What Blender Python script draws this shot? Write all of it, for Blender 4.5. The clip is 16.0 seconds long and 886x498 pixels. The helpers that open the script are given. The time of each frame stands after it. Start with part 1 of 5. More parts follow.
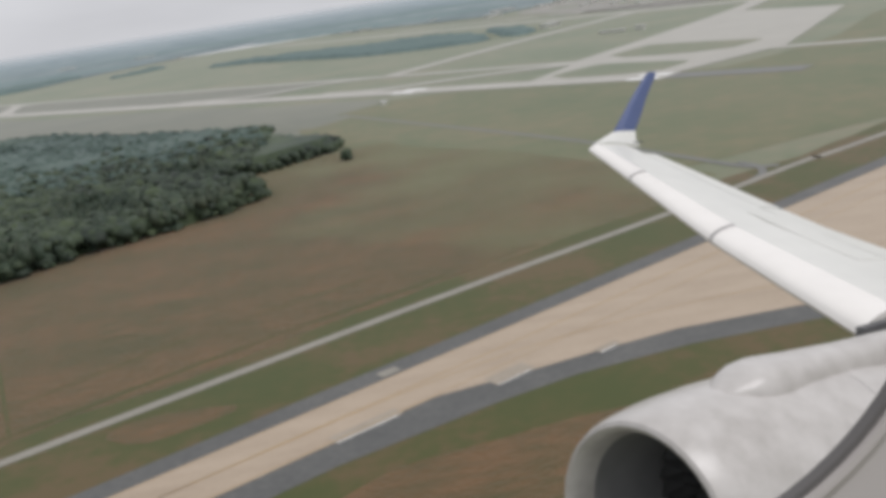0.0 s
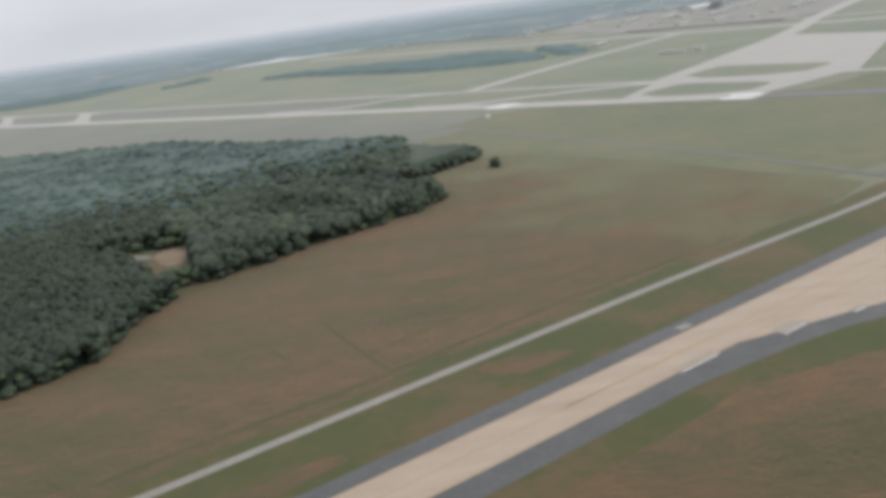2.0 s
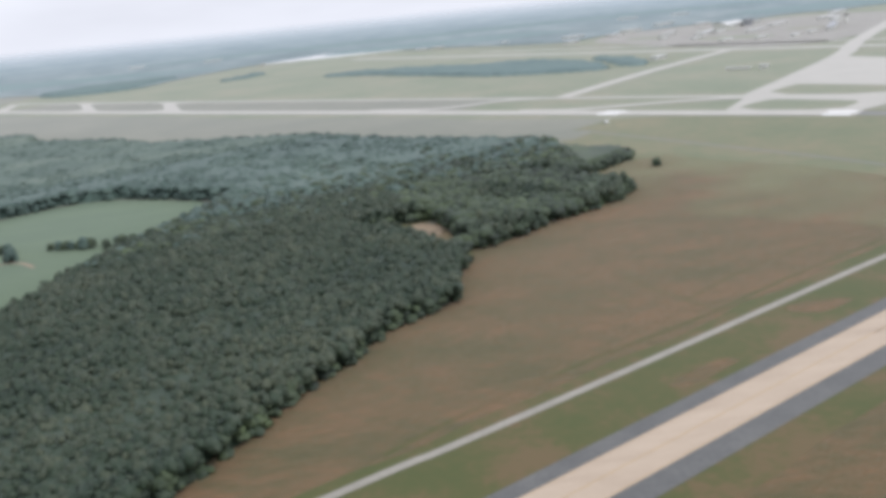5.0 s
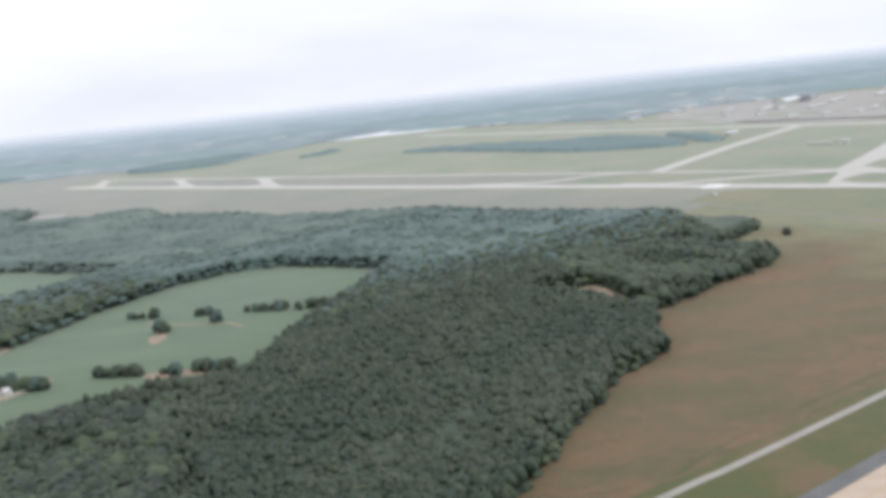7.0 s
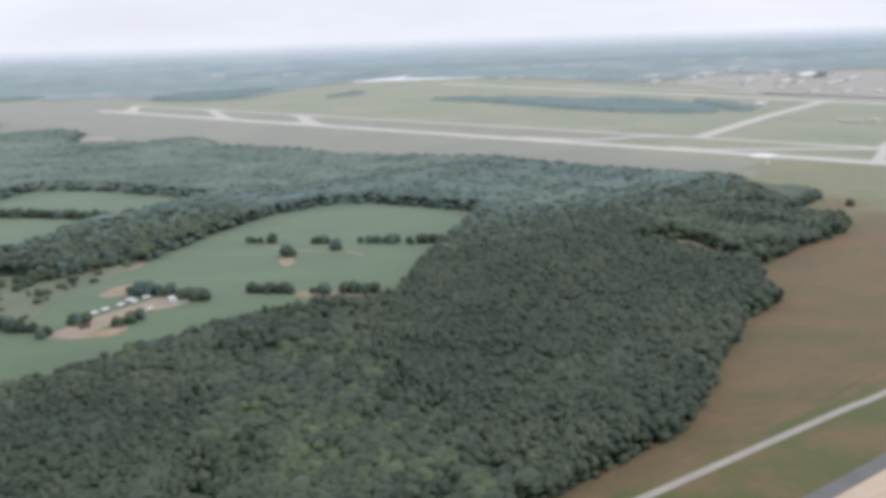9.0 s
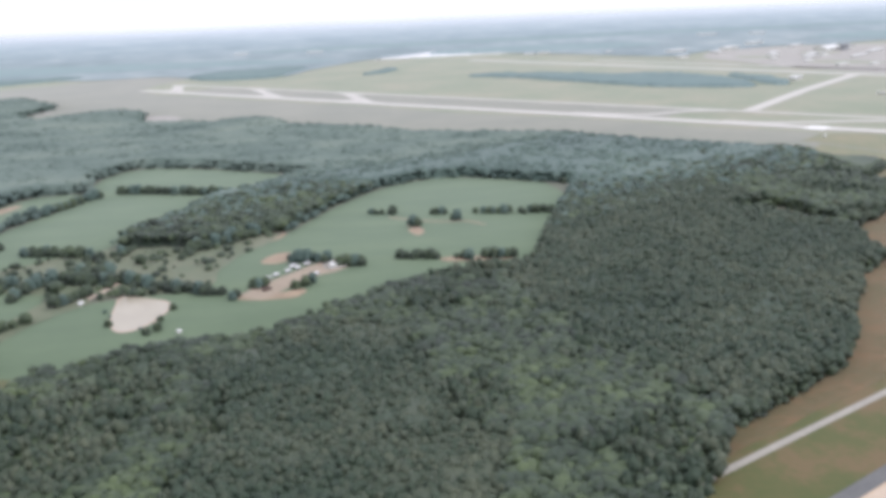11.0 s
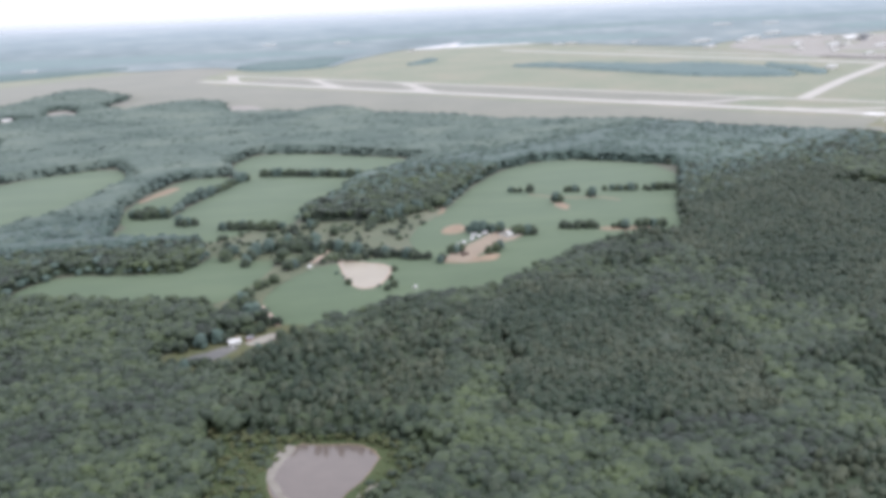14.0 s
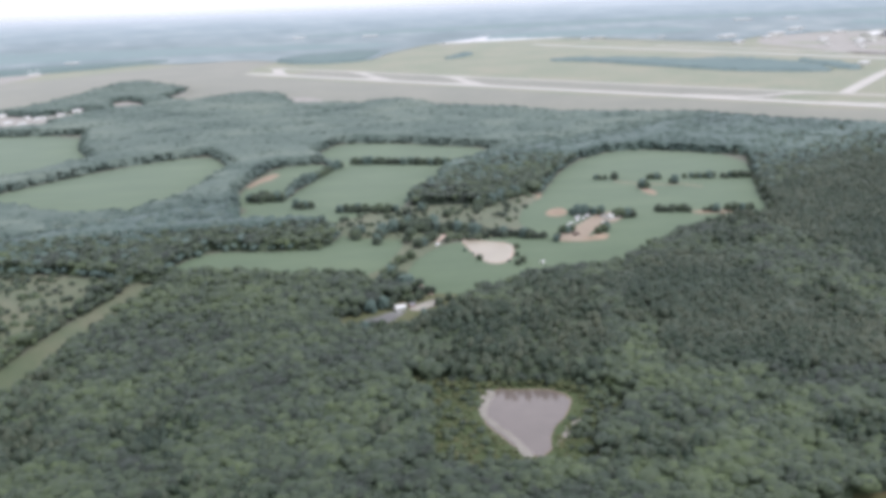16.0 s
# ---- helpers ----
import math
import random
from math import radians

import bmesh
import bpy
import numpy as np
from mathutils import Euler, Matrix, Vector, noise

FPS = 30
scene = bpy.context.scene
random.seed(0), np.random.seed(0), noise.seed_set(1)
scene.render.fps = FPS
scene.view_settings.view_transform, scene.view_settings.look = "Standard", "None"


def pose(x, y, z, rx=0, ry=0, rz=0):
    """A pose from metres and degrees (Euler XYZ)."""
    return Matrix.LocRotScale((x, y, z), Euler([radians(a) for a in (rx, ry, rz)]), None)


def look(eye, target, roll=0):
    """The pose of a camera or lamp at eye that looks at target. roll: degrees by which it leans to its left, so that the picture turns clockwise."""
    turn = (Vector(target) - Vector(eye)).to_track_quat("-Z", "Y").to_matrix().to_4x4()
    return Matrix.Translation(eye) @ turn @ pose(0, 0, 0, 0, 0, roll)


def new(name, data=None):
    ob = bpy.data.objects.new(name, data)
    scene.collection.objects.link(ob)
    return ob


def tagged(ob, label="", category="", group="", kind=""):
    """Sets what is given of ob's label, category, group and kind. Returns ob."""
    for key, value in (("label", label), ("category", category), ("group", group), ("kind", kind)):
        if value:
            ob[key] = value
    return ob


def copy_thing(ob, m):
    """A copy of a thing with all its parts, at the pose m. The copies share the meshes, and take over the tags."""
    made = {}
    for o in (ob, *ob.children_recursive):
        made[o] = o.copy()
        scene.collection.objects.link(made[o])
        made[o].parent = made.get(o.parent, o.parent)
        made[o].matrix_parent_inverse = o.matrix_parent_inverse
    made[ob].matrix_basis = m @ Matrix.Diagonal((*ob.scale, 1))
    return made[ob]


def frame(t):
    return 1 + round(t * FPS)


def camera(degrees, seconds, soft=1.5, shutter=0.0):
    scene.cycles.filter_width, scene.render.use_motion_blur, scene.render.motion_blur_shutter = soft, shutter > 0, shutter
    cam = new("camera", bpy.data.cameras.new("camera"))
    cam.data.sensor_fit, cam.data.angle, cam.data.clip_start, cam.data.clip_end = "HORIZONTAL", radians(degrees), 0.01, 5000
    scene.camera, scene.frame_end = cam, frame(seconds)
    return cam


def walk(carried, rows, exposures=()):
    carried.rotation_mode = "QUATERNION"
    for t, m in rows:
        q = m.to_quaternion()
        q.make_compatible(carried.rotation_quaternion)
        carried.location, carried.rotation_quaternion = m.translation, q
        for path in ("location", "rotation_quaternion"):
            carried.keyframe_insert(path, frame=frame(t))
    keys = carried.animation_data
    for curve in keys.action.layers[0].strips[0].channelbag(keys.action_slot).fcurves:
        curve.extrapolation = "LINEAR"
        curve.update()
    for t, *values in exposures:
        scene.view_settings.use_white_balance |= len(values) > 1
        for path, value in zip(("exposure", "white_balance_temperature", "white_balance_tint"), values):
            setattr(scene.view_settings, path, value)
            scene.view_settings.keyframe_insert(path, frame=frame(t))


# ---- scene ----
LENS = 50.97
cam = camera(LENS, 16.0, soft=4.8)
U = 0.495  # the model's scale: metres here for one metre of the plan below
# seconds, place in metres, turn in degrees
PATH = [
    (0.0, -0.00, -0.00, 56.75, 74.01, 8.62, -5.37),
    (0.5, -15.18, -9.13, 60.15, 73.68, 7.95, -5.11),
    (1.0, -30.27, -18.26, 63.59, 74.03, 7.96, -5.16),
    (1.5, -45.11, -27.38, 66.85, 74.28, 7.94, -5.39),
    (2.0, -60.27, -36.49, 70.08, 74.85, 7.80, -5.38),
    (2.5, -75.82, -45.84, 73.40, 75.26, 8.01, -5.36),
    (3.0, -91.55, -55.56, 76.82, 75.34, 7.72, -5.47),
    (3.5, -107.40, -65.60, 80.32, 75.29, 7.02, -5.61),
    (4.0, -123.49, -75.79, 83.74, 74.65, 5.78, -5.62),
    (6.5, -205.33, -123.22, 98.80, 76.50, 5.82, -6.49),
    (7.0, -221.61, -130.77, 101.62, 79.42, 5.98, -4.36),
    (7.5, -237.89, -138.43, 104.25, 80.89, 6.65, -3.40),
    (8.0, -254.71, -146.46, 106.66, 81.13, 5.29, -4.53),
    (8.5, -271.74, -154.61, 109.05, 79.37, 3.68, -5.11),
    (9.0, -289.05, -162.92, 111.25, 76.18, 1.83, -5.07),
    (11.5, -372.95, -208.12, 123.10, 74.28, 2.82, -6.04),
    (12.0, -389.67, -217.82, 125.15, 73.82, 3.39, -7.19),
    (12.5, -406.24, -227.32, 127.25, 73.76, 3.72, -7.01),
    (13.0, -422.79, -236.70, 129.29, 73.91, 3.26, -6.44),
    (13.5, -439.49, -246.03, 131.31, 73.74, 2.89, -6.50),
    (14.0, -456.31, -255.35, 133.45, 73.88, 2.52, -6.48),
    (14.5, -473.21, -264.84, 135.57, 74.08, 2.26, -6.52),
    (15.0, -490.23, -274.48, 137.67, 74.17, 3.01, -6.61),
    (15.5, -507.10, -284.20, 139.78, 73.68, 2.35, -6.44),
    (16.0, -523.93, -293.96, 141.92, 73.44, 2.25, -6.46),
]
EXPOSURES = [(0.0, 0.15, 6040, 14), (3.5, 0.45, 5810, 15), (6.5, 0.74, 5770, 16), (8.0, 0.74, 5770, 16), (9.0, 0.66, 5770, 17), (11.5, 1.0, 5720, 20), (16.0, 0.97, 5720, 20)]
PATH_POSES = [pose(*row[1:]) for row in PATH]
walk(cam, [(row[0], m) for row, m in zip(PATH, PATH_POSES)], EXPOSURES)

# ---- world and sun ----
SUN_UP, SUN_ROUND = 62.0, 112.0
world = bpy.data.worlds.new("world")
scene.world = world
world.use_nodes = True
wn = world.node_tree.nodes
wl = world.node_tree.links
wn.clear()
w_out = wn.new("ShaderNodeOutputWorld")
w_bg = wn.new("ShaderNodeBackground")
w_sky = wn.new("ShaderNodeTexSky")
w_sky.sky_type = "NISHITA"
w_sky.sun_disc = False
w_sky.sun_elevation = radians(SUN_UP)
w_sky.sun_rotation = radians(SUN_ROUND)
w_sky.air_density, w_sky.dust_density, w_sky.ozone_density = 1.0, 7.0, 1.0
w_cloud = wn.new("ShaderNodeTexNoise")
w_cloud.inputs["Scale"].default_value = 2.2
w_cloud.inputs["Detail"].default_value = 5.0
w_map = wn.new("ShaderNodeMapping")
w_map.inputs["Scale"].default_value = (1.0, 1.0, 5.0)
w_co = wn.new("ShaderNodeTexCoord")
wl.new(w_co.outputs["Generated"], w_map.inputs["Vector"])
wl.new(w_map.outputs["Vector"], w_cloud.inputs["Vector"])
w_ramp = wn.new("ShaderNodeValToRGB")
w_ramp.color_ramp.elements[0].position, w_ramp.color_ramp.elements[0].color = 0.30, (7.3, 7.19, 6.86, 1)
w_ramp.color_ramp.elements[1].position, w_ramp.color_ramp.elements[1].color = 0.72, (9.2, 9.05, 8.58, 1)
wl.new(w_cloud.outputs["Fac"], w_ramp.inputs["Fac"])
w_mix = wn.new("ShaderNodeMixRGB")
w_mix.inputs["Fac"].default_value = 0.92
wl.new(w_sky.outputs["Color"], w_mix.inputs["Color1"])
wl.new(w_ramp.outputs["Color"], w_mix.inputs["Color2"])
w_up, w_dim, w_mul = wn.new("ShaderNodeSeparateXYZ"), wn.new("ShaderNodeMapRange"), wn.new("ShaderNodeVectorMath")
wl.new(w_co.outputs["Generated"], w_up.inputs["Vector"])
wl.new(w_up.outputs["Z"], w_dim.inputs["Value"])
w_dim.inputs["From Max"].default_value = 0.28
w_dim.inputs["To Min"].default_value, w_dim.inputs["To Max"].default_value = 0.90, 1.04
w_mul.operation = "SCALE"
wl.new(w_mix.outputs["Color"], w_mul.inputs[0])
wl.new(w_dim.outputs["Result"], w_mul.inputs["Scale"])
wl.new(w_mul.outputs["Vector"], w_bg.inputs["Color"])
w_bg.inputs["Strength"].default_value = 0.085
wl.new(w_bg.outputs["Background"], w_out.inputs["Surface"])

sun_data = bpy.data.lights.new("sun", "SUN")
sun_data.energy, sun_data.angle, sun_data.color = 1.4, radians(30), (1.0, 0.95, 0.88)
sun = new("sun", sun_data)
sa, se = radians(SUN_ROUND), radians(SUN_UP)
sun.matrix_world = look((0, 0, 900), Vector((0, 0, 900)) - Vector((math.sin(sa) * math.cos(se), math.cos(sa) * math.cos(se), math.sin(se))))


# ---- materials ----
def material(name, stops, big=0.01, small=0.2, mix=0.4, rough=0.9, sheen=0.0, soft_sheen=0.35, tint=(0.9, 0.9, 0.88), spec=0.3, bump=0.0, bump_scale=1.0,
             island=0.0, each=0.0, metal=0.0, stretch=(1, 1, 1), turn=0.0, flat=0.0):
    """Colour stops over two scales of noise laid over the place, with relief, gloss and a soft grazing sheen that
    stands in for haze.
    """
    m = bpy.data.materials.new(name)
    m.use_nodes = True
    n, l = m.node_tree.nodes, m.node_tree.links
    b = n["Principled BSDF"]
    geo = n.new("ShaderNodeNewGeometry")
    mp = n.new("ShaderNodeMapping")
    mp.inputs["Scale"].default_value = [q / U for q in stretch]
    mp.inputs["Rotation"].default_value = (0, 0, radians(turn))
    l.new(geo.outputs["Position"], mp.inputs["Vector"])

    def noise_at(scale, detail):
        t = n.new("ShaderNodeTexNoise")
        t.inputs["Scale"].default_value = scale
        t.inputs["Detail"].default_value = detail
        t.inputs["Roughness"].default_value = 0.6
        l.new(mp.outputs["Vector"], t.inputs["Vector"])
        return t.outputs["Fac"]

    def blend(a, c, fac):
        x = n.new("ShaderNodeMix")
        x.inputs[0].default_value = fac
        l.new(a, x.inputs[2])
        l.new(c, x.inputs[3])
        return x.outputs[0]

    v = blend(noise_at(big, 4), noise_at(small, 3), mix)
    if island:
        v = blend(v, geo.outputs["Random Per Island"], island)
    if each:
        info = n.new("ShaderNodeObjectInfo")
        v = blend(v, info.outputs["Random"], each)
    ramp = n.new("ShaderNodeValToRGB")
    e = ramp.color_ramp.elements
    while len(e) < len(stops):
        e.new(0.5)
    for i, (p, c) in enumerate(stops):
        e[i].position, e[i].color = p, (*c, 1)
    l.new(v, ramp.inputs["Fac"])
    l.new(ramp.outputs["Color"], b.inputs["Base Color"])
    b.inputs["Roughness"].default_value = rough
    b.inputs["Metallic"].default_value = metal
    b.inputs["Specular IOR Level"].default_value = spec
    b.inputs["Sheen Weight"].default_value = sheen
    b.inputs["Sheen Roughness"].default_value = soft_sheen
    b.inputs["Sheen Tint"].default_value = (*tint, 1)
    if bump:
        bp = n.new("ShaderNodeBump")
        bp.inputs["Strength"].default_value = bump
        bp.inputs["Distance"].default_value = U / bump_scale
        l.new(noise_at(bump_scale, 4), bp.inputs["Height"])
        l.new(bp.outputs["Normal"], b.inputs["Normal"])
    if flat:
        # leaves lie flatter than the crown that they clothe
        lie, unit = n.new("ShaderNodeVectorMath"), n.new("ShaderNodeVectorMath")
        l.new(bp.outputs["Normal"], lie.inputs[0])
        lie.inputs[1].default_value = (0, 0, flat)
        unit.operation = "NORMALIZE"
        l.new(lie.outputs["Vector"], unit.inputs[0])
        l.new(unit.outputs["Vector"], b.inputs["Normal"])
    return m


GRASS = material("airfield_grass", [(0.36, (0.084, 0.105, 0.046)), (0.46, (0.108, 0.122, 0.060)), (0.54, (0.133, 0.135, 0.073)), (0.64, (0.162, 0.146, 0.084))], 0.006, 0.05, 0.35, sheen=0.38, tint=(0.92, 0.97, 0.92))
VERGE = material("green_verge", [(0.40, (0.056, 0.067, 0.019)), (0.49, (0.068, 0.070, 0.022)), (0.58, (0.102, 0.075, 0.034))], 0.016, 0.2, 0.25, sheen=0.2, tint=(0.95, 0.95, 0.9))
MOWN = material("mown_airfield_grass", [(0.36, (0.080, 0.095, 0.037)), (0.46, (0.099, 0.107, 0.044)), (0.54, (0.118, 0.113, 0.051)), (0.64, (0.147, 0.126, 0.060))], 0.008, 0.06, 0.4, sheen=0.28, tint=(0.92, 0.97, 0.92))
DRY = material("dry_meadow", [(0.30, (0.054, 0.052, 0.017)), (0.44, (0.077, 0.063, 0.024)), (0.53, (0.102, 0.069, 0.029)), (0.62, (0.133, 0.078, 0.034))], 0.018, 0.14, 0.48, sheen=0.3, tint=(0.96, 0.95, 0.92), bump=0.5, bump_scale=0.6, stretch=(0.55, 1.5, 1), turn=-33)
CROP = material("crop_field", [(0.36, (0.059, 0.090, 0.043)), (0.5, (0.069, 0.102, 0.050)), (0.64, (0.083, 0.117, 0.058))], 0.008, 0.12, 0.3, sheen=0.3, tint=(0.85, 0.95, 0.95), stretch=(1, 3, 1), turn=-20)
SCRUB = material("scrub_grass", [(0.36, (0.042, 0.065, 0.023)), (0.5, (0.062, 0.078, 0.032)), (0.64, (0.094, 0.095, 0.049))], 0.02, 0.2, 0.4, sheen=0.5)
EARTH = material("bare_earth", [(0.36, (0.126, 0.089, 0.052)), (0.5, (0.184, 0.133, 0.080)), (0.62, (0.256, 0.191, 0.120))], 0.05, 0.5, 0.5, sheen=0.4)
LITTER = material("forest_floor", [(0.36, (0.045, 0.055, 0.03)), (0.62, (0.08, 0.085, 0.05))], 0.03, 0.4, 0.5, sheen=0.4)
CONCRETE = material("runway_concrete", [(0.3, (0.294, 0.234, 0.172)), (0.5, (0.353, 0.286, 0.212)), (0.7, (0.398, 0.326, 0.248))], 0.03, 0.5, 0.45, rough=0.85, sheen=0.3, stretch=(1, 4, 1), turn=-33)
PALE = material("pale_concrete", [(0.3, (0.257, 0.221, 0.171)), (0.7, (0.335, 0.294, 0.237))], 0.05, 0.6, 0.5, rough=0.85, sheen=0.3)
ASPHALT = material("shoulder_asphalt", [(0.3, (0.070, 0.072, 0.070)), (0.5, (0.095, 0.096, 0.092)), (0.7, (0.128, 0.127, 0.118))], 0.05, 0.5, 0.5, rough=0.85, sheen=0.25)
ROAD = material("worn_road", [(0.3, (0.189, 0.178, 0.149)), (0.7, (0.271, 0.258, 0.217))], 0.05, 0.5, 0.5, rough=0.85, sheen=0.3)
WORN = material("weathered_asphalt", [(0.3, (0.104, 0.106, 0.099)), (0.7, (0.132, 0.132, 0.121))], 0.03, 0.3, 0.5, rough=0.85, sheen=0.35)
YARD = material("dirt_yard", [(0.3, (0.177, 0.142, 0.101)), (0.7, (0.254, 0.208, 0.147))], 0.06, 0.4, 0.5, sheen=0.3)
FARPAVE = material("airfield_pavement", [(0.3, (0.256, 0.244, 0.205)), (0.7, (0.336, 0.320, 0.274))], 0.02, 0.2, 0.5, rough=0.85, sheen=0.5)
WHITE = material("white_marking", [(0.3, (0.68, 0.68, 0.66)), (0.7, (0.80, 0.80, 0.78))], 0.2, 1.0, 0.5, rough=0.7)
YELLOW = material("yellow_marking", [(0.3, (0.30, 0.21, 0.10)), (0.7, (0.38, 0.27, 0.13))], 0.2, 1.0, 0.5, rough=0.7)
LEAF = material("broadleaf_canopy", [(0.36, (0.014, 0.021, 0.013)), (0.45, (0.023, 0.037, 0.020)), (0.55, (0.038, 0.055, 0.026)), (0.67, (0.058, 0.081, 0.031))], 0.011, 0.05, 0.4, island=0.2, bump=0.22, bump_scale=0.7, rough=0.6, sheen=0.05, soft_sheen=0.6, tint=(0.84, 0.93, 0.98), spec=0.25, flat=0.5)
# the next two are canopy copies with distance haze mixed into the colour
HAZED_MIDLEAF = material("mid_canopy_haze_tint", [(0.36, (0.033, 0.056, 0.046)), (0.46, (0.042, 0.071, 0.056)), (0.55, (0.053, 0.085, 0.066)), (0.66, (0.072, 0.109, 0.080))], 0.0045, 0.03, 0.35, island=0.14, bump=0.3, bump_scale=0.6, rough=0.6, sheen=0.08, soft_sheen=0.6, tint=(0.84, 0.93, 0.98), spec=0.25, flat=0.9)
HAZED_BLUELEAF = material("canopy_blue_haze_tint", [(0.37, (0.050, 0.073, 0.064)), (0.46, (0.073, 0.102, 0.085)), (0.54, (0.092, 0.123, 0.102)), (0.63, (0.124, 0.155, 0.124))], 0.004, 0.02, 0.3, island=0.06, bump=0.2, bump_scale=0.4, rough=0.7, spec=0.15, stretch=(1, 2.2, 1), turn=-30, flat=0.9)
REED = material("marsh_growth", [(0.3, (0.040, 0.059, 0.021)), (0.5, (0.058, 0.073, 0.028)), (0.7, (0.087, 0.087, 0.040))], 0.05, 0.3, 0.4, island=0.3, sheen=0.1)
PINE = material("dense_wood_canopy", [(0.34, (0.012, 0.024, 0.013)), (0.45, (0.023, 0.039, 0.020)), (0.55, (0.037, 0.049, 0.028)), (0.68, (0.060, 0.071, 0.039))], 0.007, 0.06, 0.3, island=0.2, bump=0.22, bump_scale=0.7, rough=0.6, sheen=0.05, soft_sheen=0.6, tint=(0.84, 0.93, 0.98), spec=0.25, flat=0.3)
# leaf colour lifted and blued in place of haze near the horizon
HAZED_FARLEAF = material("distant_canopy_haze_tint", [(0.36, (0.155, 0.207, 0.206)), (0.5, (0.170, 0.223, 0.221)), (0.64, (0.184, 0.237, 0.233))], 0.004, 0.03, 0.4, island=0.05, rough=0.8, spec=0.1)
BARK = material("bark", [(0.3, (0.09, 0.07, 0.05)), (0.7, (0.16, 0.125, 0.09))], 0.5, 3.0, 0.5)
# blue-grey haze is painted into the colour of these wood strips
HAZED_STRIPLEAF = material("strip_canopy_haze_tint", [(0.36, (0.114, 0.157, 0.153)), (0.5, (0.126, 0.171, 0.163)), (0.64, (0.139, 0.184, 0.175))], 0.006, 0.03, 0.4, island=0.05, rough=0.8, spec=0.1)
BROWNGRASS = material("brown_rough_grass", [(0.36, (0.090, 0.097, 0.061)), (0.5, (0.109, 0.113, 0.072)), (0.64, (0.132, 0.132, 0.088))], 0.006, 0.04, 0.4, sheen=0.4, tint=(0.95, 0.95, 0.95))
DUST = material("pale_dusty_ground", [(0.36, (0.155, 0.144, 0.119)), (0.5, (0.193, 0.182, 0.154)), (0.64, (0.239, 0.231, 0.199))], 0.02, 0.12, 0.5, sheen=0.35)
WATER = material("muddy_water", [(0.3, (0.099, 0.085, 0.073)), (0.7, (0.132, 0.113, 0.097))], 0.02, 0.1, 0.4, rough=0.05, spec=0.5, bump=0.015, bump_scale=0.8)
SILT = material("silty_water", [(0.3, (0.228, 0.204, 0.150)), (0.7, (0.288, 0.259, 0.194))], 0.04, 0.2, 0.4, rough=0.3, spec=0.5)
SAND = material("sandy_bank", [(0.3, (0.333, 0.256, 0.204)), (0.7, (0.445, 0.354, 0.292))], 0.1, 0.8, 0.5)
ROOFW = material("white_roof", [(0.3, (0.412, 0.419, 0.394)), (0.7, (0.515, 0.522, 0.500))], 0.02, 0.2, 0.5, rough=0.5)
WALLG = material("pale_wall", [(0.3, (0.56, 0.57, 0.52)), (0.7, (0.68, 0.68, 0.63))], 0.05, 0.3, 0.5, rough=0.7)
ROOFD = material("grey_roof", [(0.3, (0.16, 0.16, 0.17)), (0.7, (0.25, 0.25, 0.26))], 0.2, 1.0, 0.5, rough=0.8)
SLATE = material("dull_grey_roof", [(0.3, (0.27, 0.28, 0.285)), (0.7, (0.34, 0.35, 0.355))], 0.05, 0.4, 0.5, rough=0.7)
BRICKW = material("red_brick_wall", [(0.3, (0.26, 0.13, 0.09)), (0.7, (0.36, 0.19, 0.13))], 0.5, 2.0, 0.5)
GLASSD = material("dark_window_glass", [(0.3, (0.02, 0.025, 0.03)), (0.7, (0.035, 0.04, 0.05))], 0.2, 1.0, 0.5, rough=0.1, spec=0.5)
TYRE = material("black_rubber", [(0.3, (0.02, 0.02, 0.02)), (0.7, (0.035, 0.035, 0.035))], 1.0, 5.0, 0.5)
PAINTW = material("white_vehicle_paint", [(0.3, (0.607, 0.607, 0.607)), (0.7, (0.672, 0.672, 0.672))], 0.5, 2.0, 0.5, rough=0.35, spec=0.5)
PAINTR = material("red_vehicle_paint", [(0.3, (0.09, 0.065, 0.055)), (0.7, (0.13, 0.085, 0.07))], 0.5, 2.0, 0.5, rough=0.35, spec=0.5)
# far woodland with blue-grey haze worked into its colour stops
HAZE_LAND = material("far_woodland_painted_haze", [(0.38, (0.150, 0.186, 0.190)), (0.46, (0.176, 0.214, 0.218)), (0.53, (0.205, 0.243, 0.245)), (0.62, (0.252, 0.284, 0.280))], 0.0022, 0.009, 0.4, rough=0.9, spec=0.1, stretch=(1, 1.0, 1), turn=-6)
# painted haze: the distance thins out into the sky at its far rim
hn, hl = HAZE_LAND.node_tree.nodes, HAZE_LAND.node_tree.links
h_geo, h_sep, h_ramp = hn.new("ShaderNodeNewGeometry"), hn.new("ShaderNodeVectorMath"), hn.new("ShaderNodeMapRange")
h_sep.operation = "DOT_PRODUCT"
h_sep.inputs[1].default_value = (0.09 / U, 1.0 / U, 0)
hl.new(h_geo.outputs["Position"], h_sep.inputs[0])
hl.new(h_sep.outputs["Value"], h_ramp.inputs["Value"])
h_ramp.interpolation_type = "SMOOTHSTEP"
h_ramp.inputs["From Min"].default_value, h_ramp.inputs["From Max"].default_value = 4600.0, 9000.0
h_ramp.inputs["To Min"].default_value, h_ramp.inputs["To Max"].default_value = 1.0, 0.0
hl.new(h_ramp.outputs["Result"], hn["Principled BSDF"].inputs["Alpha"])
# the colour is also blended towards a haze blue with distance
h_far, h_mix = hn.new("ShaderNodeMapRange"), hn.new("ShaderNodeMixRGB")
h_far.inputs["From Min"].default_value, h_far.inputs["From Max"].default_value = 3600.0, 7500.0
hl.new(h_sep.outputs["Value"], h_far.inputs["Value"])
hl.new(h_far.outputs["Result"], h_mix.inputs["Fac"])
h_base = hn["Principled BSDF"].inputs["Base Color"]
